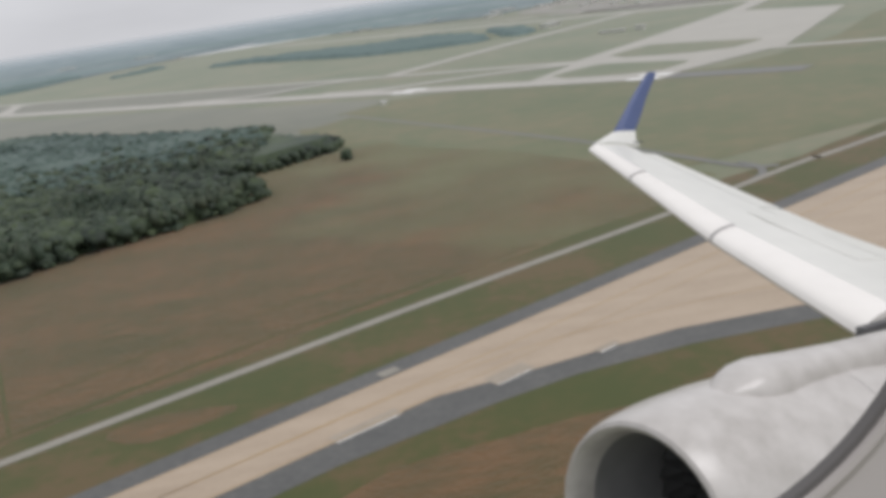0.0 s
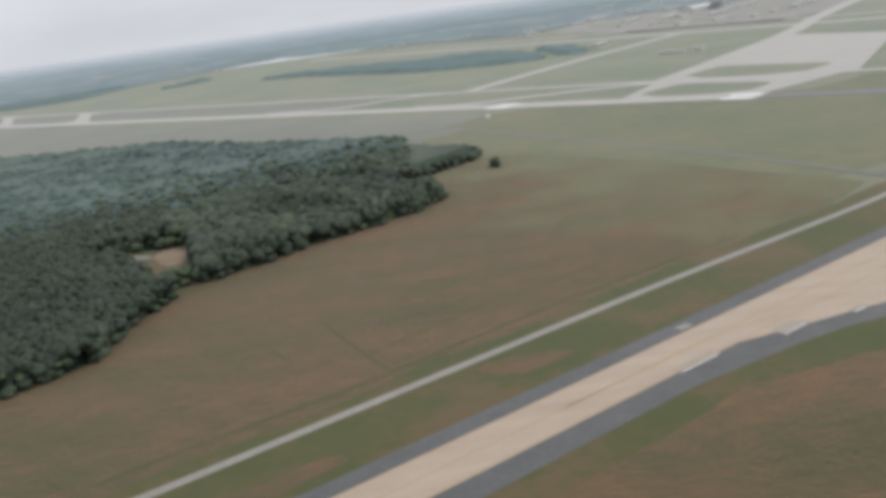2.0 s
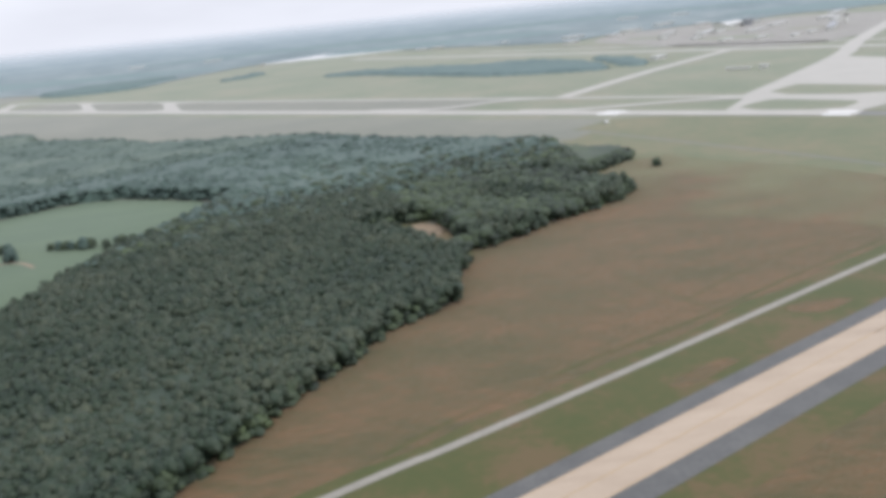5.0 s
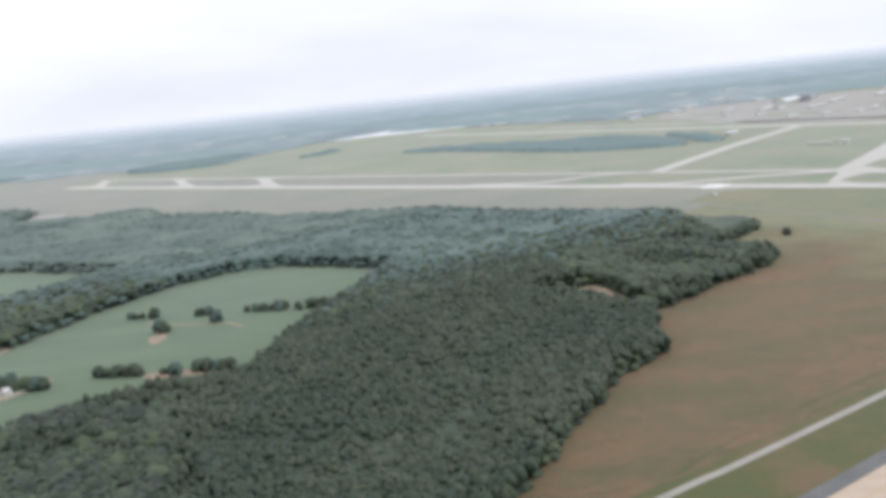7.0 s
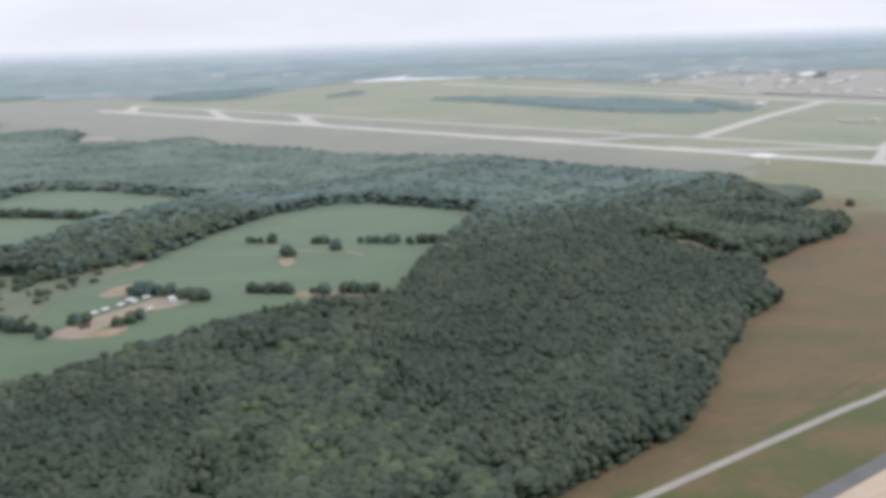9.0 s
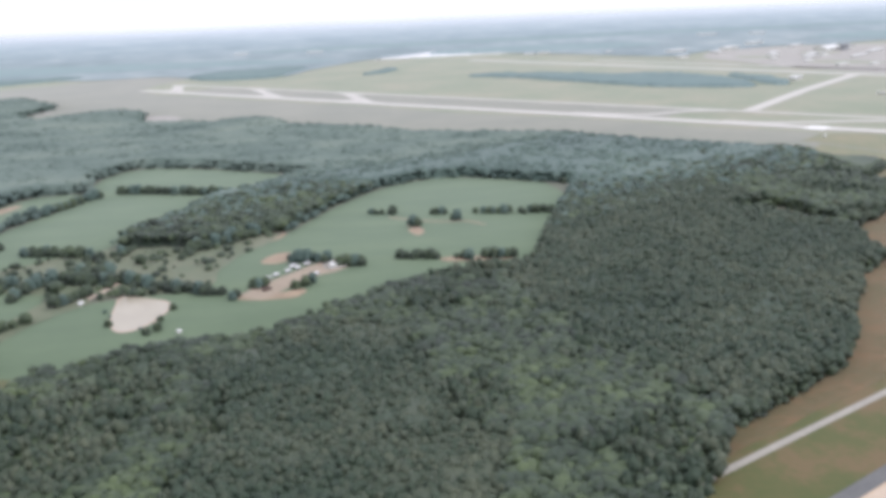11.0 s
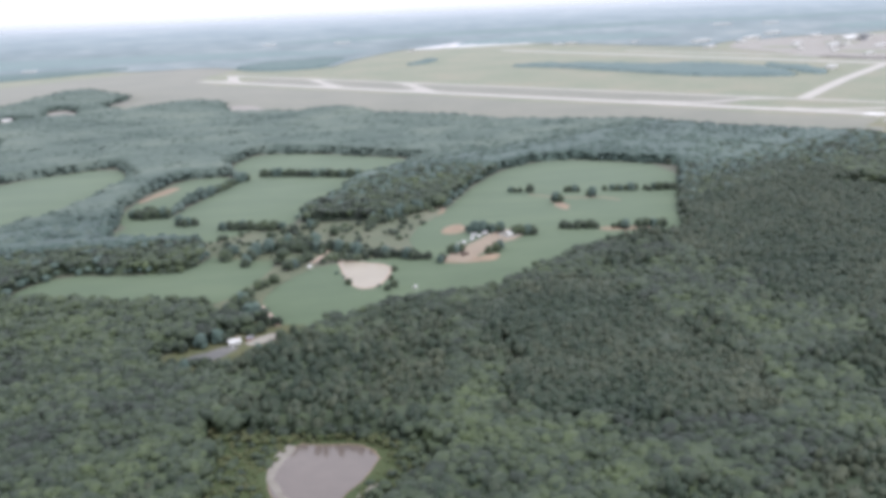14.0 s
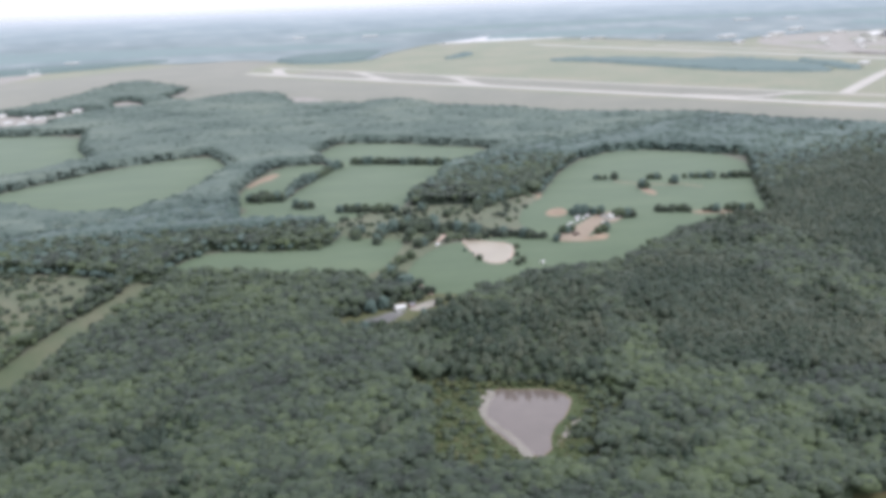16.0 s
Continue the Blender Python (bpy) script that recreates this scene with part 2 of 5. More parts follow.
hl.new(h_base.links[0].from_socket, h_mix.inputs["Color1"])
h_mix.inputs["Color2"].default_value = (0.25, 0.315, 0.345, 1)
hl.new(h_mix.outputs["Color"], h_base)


# the meadow turns greener towards the airfield
dn, dl = DRY.node_tree.nodes, DRY.node_tree.links
d_dot, d_rag, d_add, d_map, d_mix = (dn.new(k) for k in ("ShaderNodeVectorMath", "ShaderNodeTexNoise", "ShaderNodeMath", "ShaderNodeMapRange", "ShaderNodeMixRGB"))
d_geo = dn.new("ShaderNodeNewGeometry")
d_dot.operation = "DOT_PRODUCT"
d_dot.inputs[1].default_value = (0.88 / U, 0.47 / U, 0)
dl.new(d_geo.outputs["Position"], d_dot.inputs[0])
d_rag.inputs["Scale"].default_value, d_rag.inputs["Detail"].default_value = 0.014 / U, 4.0
dl.new(d_geo.outputs["Position"], d_rag.inputs["Vector"])
d_add.operation = "MULTIPLY_ADD"
dl.new(d_rag.outputs["Fac"], d_add.inputs[0])
d_add.inputs[1].default_value = 420.0
dl.new(d_dot.outputs["Value"], d_add.inputs[2])
dl.new(d_add.outputs["Value"], d_map.inputs["Value"])
d_map.inputs["From Min"].default_value, d_map.inputs["From Max"].default_value = 390.0, 600.0
d_map.inputs["To Max"].default_value = 0.95
dl.new(d_map.outputs["Result"], d_mix.inputs["Fac"])
d_base = dn["Principled BSDF"].inputs["Base Color"]
dl.new(d_base.links[0].from_socket, d_mix.inputs["Color1"])
d_mix.inputs["Color2"].default_value = (0.110, 0.112, 0.044, 1)
dl.new(d_mix.outputs["Color"], d_base)
# the haze-like sheen rises along with the green
d_soft = dn.new("ShaderNodeMapRange")
d_soft.inputs["To Min"].default_value, d_soft.inputs["To Max"].default_value = 0.2, 0.3
dl.new(d_map.outputs["Result"], d_soft.inputs["Value"])
dl.new(d_soft.outputs["Result"], dn["Principled BSDF"].inputs["Sheen Weight"])


# ---- mesh helpers ----
def mesh_from(name, verts, faces, mat, smooth=False):
    """A mesh from numpy arrays: verts (n, 3) and faces (m, 3 or 4)."""
    verts, faces = np.asarray(verts, dtype=np.float32) * U, np.asarray(faces, dtype=np.int32)
    me = bpy.data.meshes.new(name)
    k = faces.shape[1]
    me.vertices.add(len(verts))
    me.vertices.foreach_set("co", verts.ravel())
    me.loops.add(faces.size)
    me.loops.foreach_set("vertex_index", faces.ravel())
    me.polygons.add(len(faces))
    me.polygons.foreach_set("loop_start", np.arange(0, faces.size, k, dtype=np.int32))
    if smooth:
        me.polygons.foreach_set("use_smooth", np.ones(len(faces), dtype=bool))
    me.materials.append(mat)
    me.update(calc_edges=True)
    me.validate()
    return me


def part(name, bm, mat, parent=None, label="", at=None):
    """Links a bmesh as one mesh object under a thing or a part."""
    me = bpy.data.meshes.new(name)
    bmesh.ops.scale(bm, vec=(U, U, U), verts=bm.verts)
    bm.to_mesh(me)
    bm.free()
    me.materials.append(mat)
    ob = new(name, me)
    if parent:
        ob.parent = parent
    if at:
        ob.matrix_basis = at
    return tagged(ob, label)


def box(bm, x0, x1, y0, y1, z0, z1, bevel=0.0, m=None):
    got = bmesh.ops.create_cube(bm, size=1.0)["verts"]
    for v in got:
        v.co = Vector((x0 + (v.co.x + 0.5) * (x1 - x0), y0 + (v.co.y + 0.5) * (y1 - y0), z0 + (v.co.z + 0.5) * (z1 - z0)))
    if bevel:
        edges = list({e for v in got for e in v.link_edges})
        got = list({v for f in bmesh.ops.bevel(bm, geom=edges, offset=bevel, segments=2, affect="EDGES")["faces"] for v in f.verts} | {v for v in got if v.is_valid})
    if m:
        bmesh.ops.transform(bm, matrix=m, verts=[v for v in got if v.is_valid])
    return bm


def boxes(*args, bevel=0.0):
    bm = bmesh.new()
    for a in args:
        box(bm, *a, bevel=bevel)
    return bm


def terrain(x, y):
    """The ground's height: level round the airfield, rising to low hills far off."""
    d = np.clip((y + 0.09 * x - 3300.0) / 5500.0, 0, 1)
    return 60.0 * d * d * (3 - 2 * d)


def smooth_ring(pts, rounds=2, ragged=0.0):
    """A closed outline with its corners cut and its edge made uneven."""
    p = np.array(pts, dtype=float)
    for _ in range(rounds):
        q = np.roll(p, -1, axis=0)
        p = np.stack([0.75 * p + 0.25 * q, 0.25 * p + 0.75 * q], axis=1).reshape(-1, 2)
    if ragged:
        out = []
        for a, b in zip(p, np.roll(p, -1, axis=0)):
            k = max(1, int(np.linalg.norm(b - a) / (3 * ragged)))
            for i in range(k):
                out.append(a + (b - a) * i / k)
        p = np.array([c + ragged * np.array(noise.noise_vector(Vector((c[0] / (6 * ragged), c[1] / (6 * ragged), 3.1))))[:2] for c in out])
    return p


def sheet(name, pts, z, mat, label, rounds=2, ragged=0.0, category="ground"):
    """A flat piece of ground, road or water with the outline pts."""
    p = smooth_ring(pts, rounds, ragged)
    bm = bmesh.new()
    bm.faces.new([bm.verts.new((x, y, z + terrain(x, y))) for x, y in p])
    bm.normal_update()
    for f in bm.faces:
        if f.normal.z < 0:
            f.normal_flip()
    bmesh.ops.triangulate(bm, faces=bm.faces[:])
    return tagged(part(name, bm, mat), label, category, kind="structure")


def band(name, line, width, z, mat, label, category="road"):
    """A strip of even width along a line of points."""
    p = np.array(line, dtype=float)
    bm = bmesh.new()
    rows = []
    for i in range(len(p)):
        d = p[min(i + 1, len(p) - 1)] - p[max(i - 1, 0)]
        d = np.array([-d[1], d[0]]) / np.linalg.norm(d) * width / 2
        rows.append([bm.verts.new((*(p[i] + s * d), z)) for s in (-1, 1)])
    for a, b in zip(rows, rows[1:]):
        bm.faces.new((a[0], b[0], b[1], a[1]))
    bm.normal_update()
    for f in bm.faces:
        if f.normal.z < 0:
            f.normal_flip()
    return tagged(part(name, bm, mat), label, category, kind="structure")


def curve_line(pts, steps=8):
    """A smooth line through points."""
    p = [np.array(q, dtype=float) for q in pts]
    p = [2 * p[0] - p[1], *p, 2 * p[-1] - p[-2]]
    out = []
    for a, b, c, d in zip(p, p[1:], p[2:], p[3:]):
        for i in range(steps):
            t = i / steps
            out.append(0.5 * (2 * b + (c - a) * t + (2 * a - 5 * b + 4 * c - d) * t * t + (3 * b - a - 3 * c + d) * t ** 3))
    out.append(p[-2])
    return np.array(out)


def inside(x, y, ring):
    """Which of the points lie within the ring."""
    p = np.asarray(ring, dtype=float)
    hit = np.zeros(len(x), dtype=bool)
    for (ax, ay), (bx, by) in zip(p, np.roll(p, -1, axis=0)):
        cross = (ay > y) != (by > y)
        hit ^= cross & (x < (bx - ax) * (y - ay) / (by - ay + 1e-12) + ax)
    return hit


def shrink(ring, by):
    """The ring moved outwards by some metres (for keeping crowns off a field)."""
    p = np.array(ring, dtype=float)
    a, b = np.roll(p, 1, axis=0), np.roll(p, -1, axis=0)
    d = b - a
    n = np.stack([d[:, 1], -d[:, 0]], axis=1) / (np.linalg.norm(d, axis=1, keepdims=True) + 1e-9)
    area = np.sum(p[:, 0] * np.roll(p[:, 1], -1) - np.roll(p[:, 0], -1) * p[:, 1])
    return p + n * by * (1 if area > 0 else -1)


# ---- the land ----
def ground_sheet():
    xs = np.concatenate([np.arange(-12000, -3000, 500), np.arange(-3000, 3000, 120), np.arange(3000, 12001, 500)])
    ys = np.concatenate([np.arange(-6000, 2800, 400), np.arange(2800, 3401, 100)])
    gx, gy = np.meshgrid(xs, ys)
    v = np.stack([gx.ravel(), gy.ravel(), terrain(gx.ravel(), gy.ravel())], axis=1)
    i = np.arange(len(xs) * len(ys)).reshape(len(ys), len(xs))
    f = np.stack([i[:-1, :-1].ravel(), i[:-1, 1:].ravel(), i[1:, 1:].ravel(), i[1:, :-1].ravel()], axis=1)
    return mesh_from("ground", v, f, GRASS, True)


ground = tagged(new("ground", ground_sheet()), "flat airfield grass, olive green and brown, reaching the horizon", "ground", kind="structure")
# the hazy wooded distance behind the airport
fx, fy = np.meshgrid(np.concatenate([np.linspace(-12000, -3000, 30), np.linspace(-2950, 2950, 160), np.linspace(3000, 12000, 30)]), np.linspace(0, 1, 60))
front = np.interp(fx, [-12000, -2600, -1360, -1100, -950, -860, -700, -380, -150, 115, 405, 600, 1500, 12000], [4000, 3150, 2960, 2740, 2750, 3060, 3300, 3700, 3480, 3110, 2760, 2980, 3050, 2200])
gy = front + fy * (9000 - 0.09 * fx - front) + 25 * np.sin(fx / 61.0) * (1 - fy)
fi = np.arange(fx.size).reshape(fx.shape)
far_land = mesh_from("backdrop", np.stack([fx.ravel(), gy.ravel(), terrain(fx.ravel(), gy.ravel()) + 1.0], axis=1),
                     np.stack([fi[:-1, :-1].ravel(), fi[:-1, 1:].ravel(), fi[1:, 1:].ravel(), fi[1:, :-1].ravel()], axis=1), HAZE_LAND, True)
tagged(new("backdrop", far_land), "wooded hills on the horizon, blue-grey with painted haze", "distant land", kind="structure")

# outlines of the fields and woods
FIELD_EAST = [(-450, 756), (-537, 514), (-571, 403), (-630, 391), (-706, 351), (-756, 303), (-792, 264), (-826, 248), (-859, 248), (-895, 240), (-928, 210), (-970, 208),
              (-994, 233), (-1010, 280), (-990, 344), (-949, 392), (-858, 395), (-862, 480), (-804, 584), (-758, 699), (-700, 799), (-635, 846), (-579, 845)]
FIELD_NORTH = [(-1108, 970), (-1069, 1069), (-970, 1040), (-798, 925), (-860, 830), (-908, 788), (-933, 713), (-984, 590), (-1005, 525), (-1075, 503), (-1190, 522), (-1205, 590), (-1144, 640), (-1130, 697), (-1075, 845)]
FIELD_SMALL = [(-1213, 702), (-1177, 871), (-1106, 890), (-1079, 854), (-1143, 699), (-1150, 590), (-1200, 600)]
FIELD_WEST = [(-1600, 760), (-1567, 803), (-1438, 952), (-1294, 1031), (-1241, 891), (-1284, 704), (-1341, 607), (-1413, 612), (-1547, 720)]
FIELD_FAR = [(-1900, 1410), (-1580, 1344), (-1539, 1140), (-1487, 1026), (-1595, 890), (-1900, 700)]
FIELD_SOUTH = [(-1251, 333), (-1242, 384), (-1210, 415), (-1147, 398), (-1092, 398), (-1072, 440), (-1060, 478), (-1010, 480), (-1000, 400), (-1014, 349), (-1028, 313), (-1051, 286), (-1118, 293)]
SCRUBLAND = [(-1090, 500), (-1072, 440), (-1000, 410), (-946, 400), (-858, 398), (-862, 480), (-804, 584), (-830, 600), (-885, 545), (-940, 560), (-1000, 570)]
RIDE = [(-1366, 40), (-1344, 107), (-1323, 186), (-1292, 267), (-1280, 322), (-1248, 312), (-1264, 246), (-1294, 150), (-1312, 55)]
GLADE = [(-1500, 400), (-1378, 372), (-1301, 335), (-1304, 296), (-1335, 184), (-1350, 125), (-1500, 150)]
CLEARING = [(-325, 548), (-308, 570), (-258, 566), (-250, 520), (-246, 480), (-240, 440), (-258, 446), (-268, 490), (-295, 530)]
MARSH = [(-1024, 35), (-990, 18), (-964, 14), (-913, 2), (-895, -12), (-878, -30), (-895, -67), (-915, -78), (-925, -120), (-1024, -104), (-1014, -52), (-1010, -16)]
POND = [(-966, 6), (-949, 3), (-929, 1), (-914, -14), (-922, -41), (-939, -62), (-946, -93), (-961, -90), (-983, -28), (-972, -12)]
POOL = [(-938, 397), (-917, 387), (-889, 370), (-886, 351), (-898, 307), (-919, 300), (-930, 330), (-934, 367)]
DRIVE = [(-1051, 160), (-1042, 172), (-1026, 183), (-1014, 178), (-1024, 166), (-1036, 157)]
FORECOURT = [(-1014, 186), (-998, 201), (-984, 205), (-979, 195), (-996, 184), (-1006, 179)]
WOOD = [(-640, -150), (-560, -10), (-518, 60), (-419, 129), (-402, 152), (-373, 198), (-361, 225), (-330, 270), (-306, 313), (-266, 343), (-260, 392), (-247, 429), (-250, 461), (-223, 464),
        (-198, 483), (-164, 518), (-112, 549), (-84, 578), (-76, 600), (-126, 655), (-72, 700), (-32, 742), (-30, 766), (-66, 800), (-104, 872), (-215, 959), (-284, 1030), (-383, 1140), (-500, 1190), (-617, 1240),
        (-709, 1354), (-856, 1444), (-895, 1560), (-960, 1585), (-1015, 1530), (-1078, 1578), (-1148, 1752), (-1283, 1874), (-1351, 1843), (-1434, 1740), (-1520, 1882), (-1474, 2055), (-1545, 2160), (-1655, 2322),
        (-1724, 2261), (-1745, 2112), (-1791, 1917), (-1845, 1775), (-2000, 1680), (-2300, 1600), (-2300, -200), (-1200, -230)]
VILLAGE = [(-1960, 1520), (-1900, 1700), (-1857, 1715), (-1771, 1653), (-1717, 1687), (-1690, 1735), (-1619, 1687), (-1652, 1634), (-1703, 1524), (-1689, 1456), (-1780, 1440)]
YARD_FAR = [(-1207, 1789), (-1179, 1800), (-1122, 1763), (-1085, 1570), (-1165, 1590)]
YARD_WEST = [(-1640, 1869), (-1610, 1893), (-1550, 1801), (-1530, 1690), (-1600, 1700)]
LANE = [(-1051, 286), (-1028, 313), (-1014, 349), (-1000, 400), (-949, 392), (-990, 344), (-1010, 280), (-994, 233), (-1010, 225), (-1040, 250)]
HOMESTEAD = [(-1074, 178), (-1034, 196), (-990, 222), (-958, 216), (-962, 186), (-988, 152), (-1008, 130), (-1046, 120), (-1075, 142)]
OPEN = [LANE, FIELD_EAST, FIELD_NORTH, FIELD_SMALL, FIELD_WEST, FIELD_FAR, FIELD_SOUTH, SCRUBLAND, RIDE, GLADE, CLEARING, MARSH, HOMESTEAD, VILLAGE, YARD_FAR, YARD_WEST]
MEADOW = [(-900, -420), (-655, -140), (-575, 2), (-532, 72), (-432, 142), (-388, 210), (-345, 282), (-282, 352), (-268, 465), (-176, 532), (-100, 590), (-140, 660), (-70, 715), (0, 750), (30, 700),
          (90, 590), (150, 490), (170, 437), (-56, 305), (-192, 215), (-412, 57), (-692, -163)]

sheet("ground", shrink(WOOD, -9.0), 0.10, LITTER, "dark leaf litter under the woods", 1, 3.0)
sheet("ground", MEADOW, 0.14, DRY, "dry brown meadow grass beside the woods", 1, 14.0)
FIELD_LABEL = "even green crop field with hedges round it"
for i, name_pts in enumerate((FIELD_EAST, FIELD_NORTH, FIELD_SMALL, FIELD_WEST, FIELD_FAR, FIELD_SOUTH)):
    sheet("ground", name_pts, 0.20 + 0.015 * i, CROP, FIELD_LABEL, 1, 1.5)
for i, name_pts in enumerate((SCRUBLAND, GLADE, RIDE, CLEARING, MARSH, LANE, HOMESTEAD)):
    sheet("ground", name_pts, 0.31 + 0.015 * i, (SCRUB, SCRUB, SCRUB, VERGE, REED, SCRUB, REED)[i], "rough yellow-green scrub grass in a wood", 1, 2.5)

# ---- near taxiway, shoulders and roads ----
DIRT = radians(31.0)


def taxi(s, w):
    """Along and across the near taxiway."""
    return (-20 + s * math.cos(DIRT) - w * math.sin(DIRT), 250 + s * math.sin(DIRT) + w * math.cos(DIRT))


def strip(name, s0, s1, w0, w1, z, mat, label, category="pavement"):
    return sheet(name, [taxi(s0, w0), taxi(s1, w0), taxi(s1, w1), taxi(s0, w1)], z, mat, label, 0, 0.0, category)


sheet("ground", [taxi(s, w) for s, w in ((-2400, -150), (900, -150), (900, 60), (190, 66), (60, 76), (-60, 70), (-200, 74), (-900, 84), (-2400, 84))], 0.17, VERGE, "mown green verge with brown patches beside a taxiway", 1, 8.0)
sheet("ground", [taxi(s, w) for s, w in ((-2400, -50), (-420, -50), (-200, -44), (-60, -40), (-16, -38), (14, -46), (37, -55), (66, -74), (60, -140), (-2400, -140))], 0.19, DRY, "brown dry grass beyond a green verge", 2, 6.0)
sheet("pavement", [taxi(s, w) for s, w in ((-2400, 11), (-2400, 20.5), (900, 20.5), (900, 11))], 0.22, ASPHALT, "dark grey asphalt taxiway shoulder", 0, 0, "pavement")
sheet("pavement", [taxi(s, w) for s, w in ((-2400, -13), (-2400, -25), (-20, -25), (30, -31), (55, -36), (90, -49), (125, -68), (200, -125), (214, -118), (150, -62), (60, -13))], 0.22, ASPHALT,
      "dark grey asphalt taxiway shoulder", 0, 0, "pavement")
sheet("pavement", [taxi(s, w) for s, w in ((250, -125), (300, -60), (360, -25), (900, -25), (900, -13), (200, -13), (226, -118))], 0.22, ASPHALT, "dark grey asphalt taxiway shoulder", 0, 0, "pavement")
sheet("pavement", [taxi(s, w) for s, w in ((20, -13), (47, -22), (72, -29.5), (97, -38), (131, -57), (205, -118), (245, -118), (290, -55), (350, -13))], 0.30, CONCRETE,
      "tan concrete taxiway branching off", 0, 0, "pavement")
taxiway = strip("pavement", -2400, 900, -13, 11, 0.32, CONCRETE, "tan concrete taxiway with dark shoulders")
strip("trim", -2400, 900, -1.2, -0.7, 0.36, YELLOW, "faded yellow taxiway centre line", "marking")
band("trim", curve_line([taxi(*q) for q in ((-60, -1.0), (20, -3), (80, -14), (150, -45), (225, -112))]), 0.4, 0.36, YELLOW, "faded yellow line leading off a taxiway", "marking")
for s0, s1, w0, w1 in ((-14, 8, -14.0, -9.0), (36, 51, -22.5, -15.5), (70, 79, -31.0, -27.5), (18, 25, 12.5, 17.0)):
    strip("pavement", s0, s1, w0, w1, 0.35, PALE if w0 < 0 else ROAD, "pale patch of repaired concrete")
    if w0 > 0:
        continue
    strip("trim", s0, s1 - 2, w0 - 0.1, w0 + 0.3, 0.38, WHITE, "white painted edge line", "marking")
for w0 in (-12.2, 10.2):
    strip("trim", -2400, 900, w0, w0 + 0.3, 0.36, YELLOW, "faded yellow taxiway edge line", "marking")
perimeter = [taxi(s, w - 0.7) for s, w in ((-2400, 86), (-900, 74), (-365, 66), (-280, 63), (-170, 61), (0, 60), (81, 58.5), (200, 54), (260, 54), (310, 53.5), (373, 48.5), (900, 25))]
band("road", curve_line(perimeter), 5.2, 0.34, ROAD, "pale grey perimeter road through grass")
band("road", curve_line([(-30, 960), (-7, 910), (84, 716), (136, 600), (172, 500), (186, 462), (200, 452)]), 5.0, 0.30, WORN, "dark narrow service track across grass")
band("road", curve_line([(187, 474), (191, 458), (186, 441), (172, 428), (158, 420)]), 4.0, 0.31, WORN, "dark curved link from a service track to a road")
# an old furrow and a faint mown line in the meadow
for pts, wd in (([(-160, 352), (-148, 322), (-138, 298), (-126, 270), (-115, 255)], 1.4), ([(-190, 340), (-171, 305)], 1.2), ([(-320, 160), (-266, 200), (-198, 239), (-136, 272), (-54, 324), (60, 386)], 2.4),
                ([(-140, 298), (-109, 322), (-84, 340), (-54, 358), (-10, 380)], 1.5)):
    band("ground", curve_line(pts), wd, 0.17 + 0.02 * wd, VERGE, "faint green line through dry grass", "ground")
for ring in ([(-97, 262), (-84, 272), (-70, 275), (-55, 271), (-70, 258), (-84, 252)], [(30, 300), (60, 322), (80, 330), (62, 310)], [(-190, 190), (-150, 215), (-140, 208), (-180, 182)]):
    sheet("ground", ring, 0.21, DRY, "dry brown patch in a green verge", 1, 5)

# ---- far runway, taxiways and apron ----
RO, RA, RN = np.array([270.0, 824.0]), np.array([-0.7097, 0.7045]), np.array([0.7045, 0.7097])


def field(s, w):
    """Along and across the far runway."""
    return tuple(RO + s * RA + w * RN)


def slab(name, s0, s1, w0, w1, z, mat, label, category="pavement"):
    return sheet(name, [field(s0, w0), field(s1, w0), field(s1, w1), field(s0, w1)], z, mat, label, 0, 0.0, category)


slab("pavement", 16, 2320, 11, 51, 0.5, FARPAVE, "pale concrete runway across the airfield")
slab("pavement", -110, 16, 14, 44, 0.4, WORN, "dark grey blast pad before a runway")
slab("pavement", -900, 2345, 179, 200, 0.4, FARPAVE, "pale concrete taxiway beside a runway")
for r0, t0 in ((2200, 2330), (1770, 1955), (1437, 1590)):
    sheet("pavement", [field(*q) for q in ((r0 - 90, 49), (r0 - 50, 56), (r0 - 20, 72), (t0 - 32, 160), (t0 - 50, 174), (t0 - 90, 181), (t0 + 95, 181), (t0 + 50, 174), (t0 + 16, 160), (r0 + 40, 72), (r0 + 60, 56), (r0 + 110, 49))], 0.45, FARPAVE, "pale slanting taxiway link", 0, 0, "pavement")
for pts in (((840, 50), (700, 75), (630, 160), (560, 190)), ((520, 50), (430, 62), (300, 140), (180, 188))):
    band("pavement", curve_line([field(*q) for q in pts]), 24, 0.45, FARPAVE, "pale curved runway exit", "pavement")
sheet("pavement", [field(*q) for q in ((215, 195), (218, 400), (240, 720), (40, 620), (-30, 195), (-20, 180), (20, 50), (190, 50))], 0.42, FARPAVE, "wide pale concrete apron", 0, 0, "pavement")
for isl in (((185, 57), (172, 147), (150, 154), (55, 136), (40, 126), (48, 57)), ((198, 202), (188, 312), (176, 316), (30, 282), (22, 270), (38, 196))):
    sheet("ground", [field(*q) for q in isl], 0.55, GRASS, "grass island between taxiways", 1, 0)
band("pavement", curve_line([field(*q) for q in ((205, 180), (218, 400), (248, 760), (300, 1050), (389, 1736))]), 36, 0.5, FARPAVE, "pale concrete taxiway towards the terminal", "pavement")
band("pavement", [field(530, 190), field(552, 560), field(556, 1000)], 30, 0.5, FARPAVE, "pale concrete taxiway crossing the airfield", "pavement")
band("pavement", [field(-800, 760), field(259, 920), field(663, 990), field(1211, 1082), field(2000, 1215)], 42, 0.45, FARPAVE, "pale far runway", "pavement")
band("pavement", [field(-800, 900), field(259, 1060), field(663, 1130), field(1500, 1270)], 26, 0.45, FARPAVE, "pale far taxiway", "pavement")
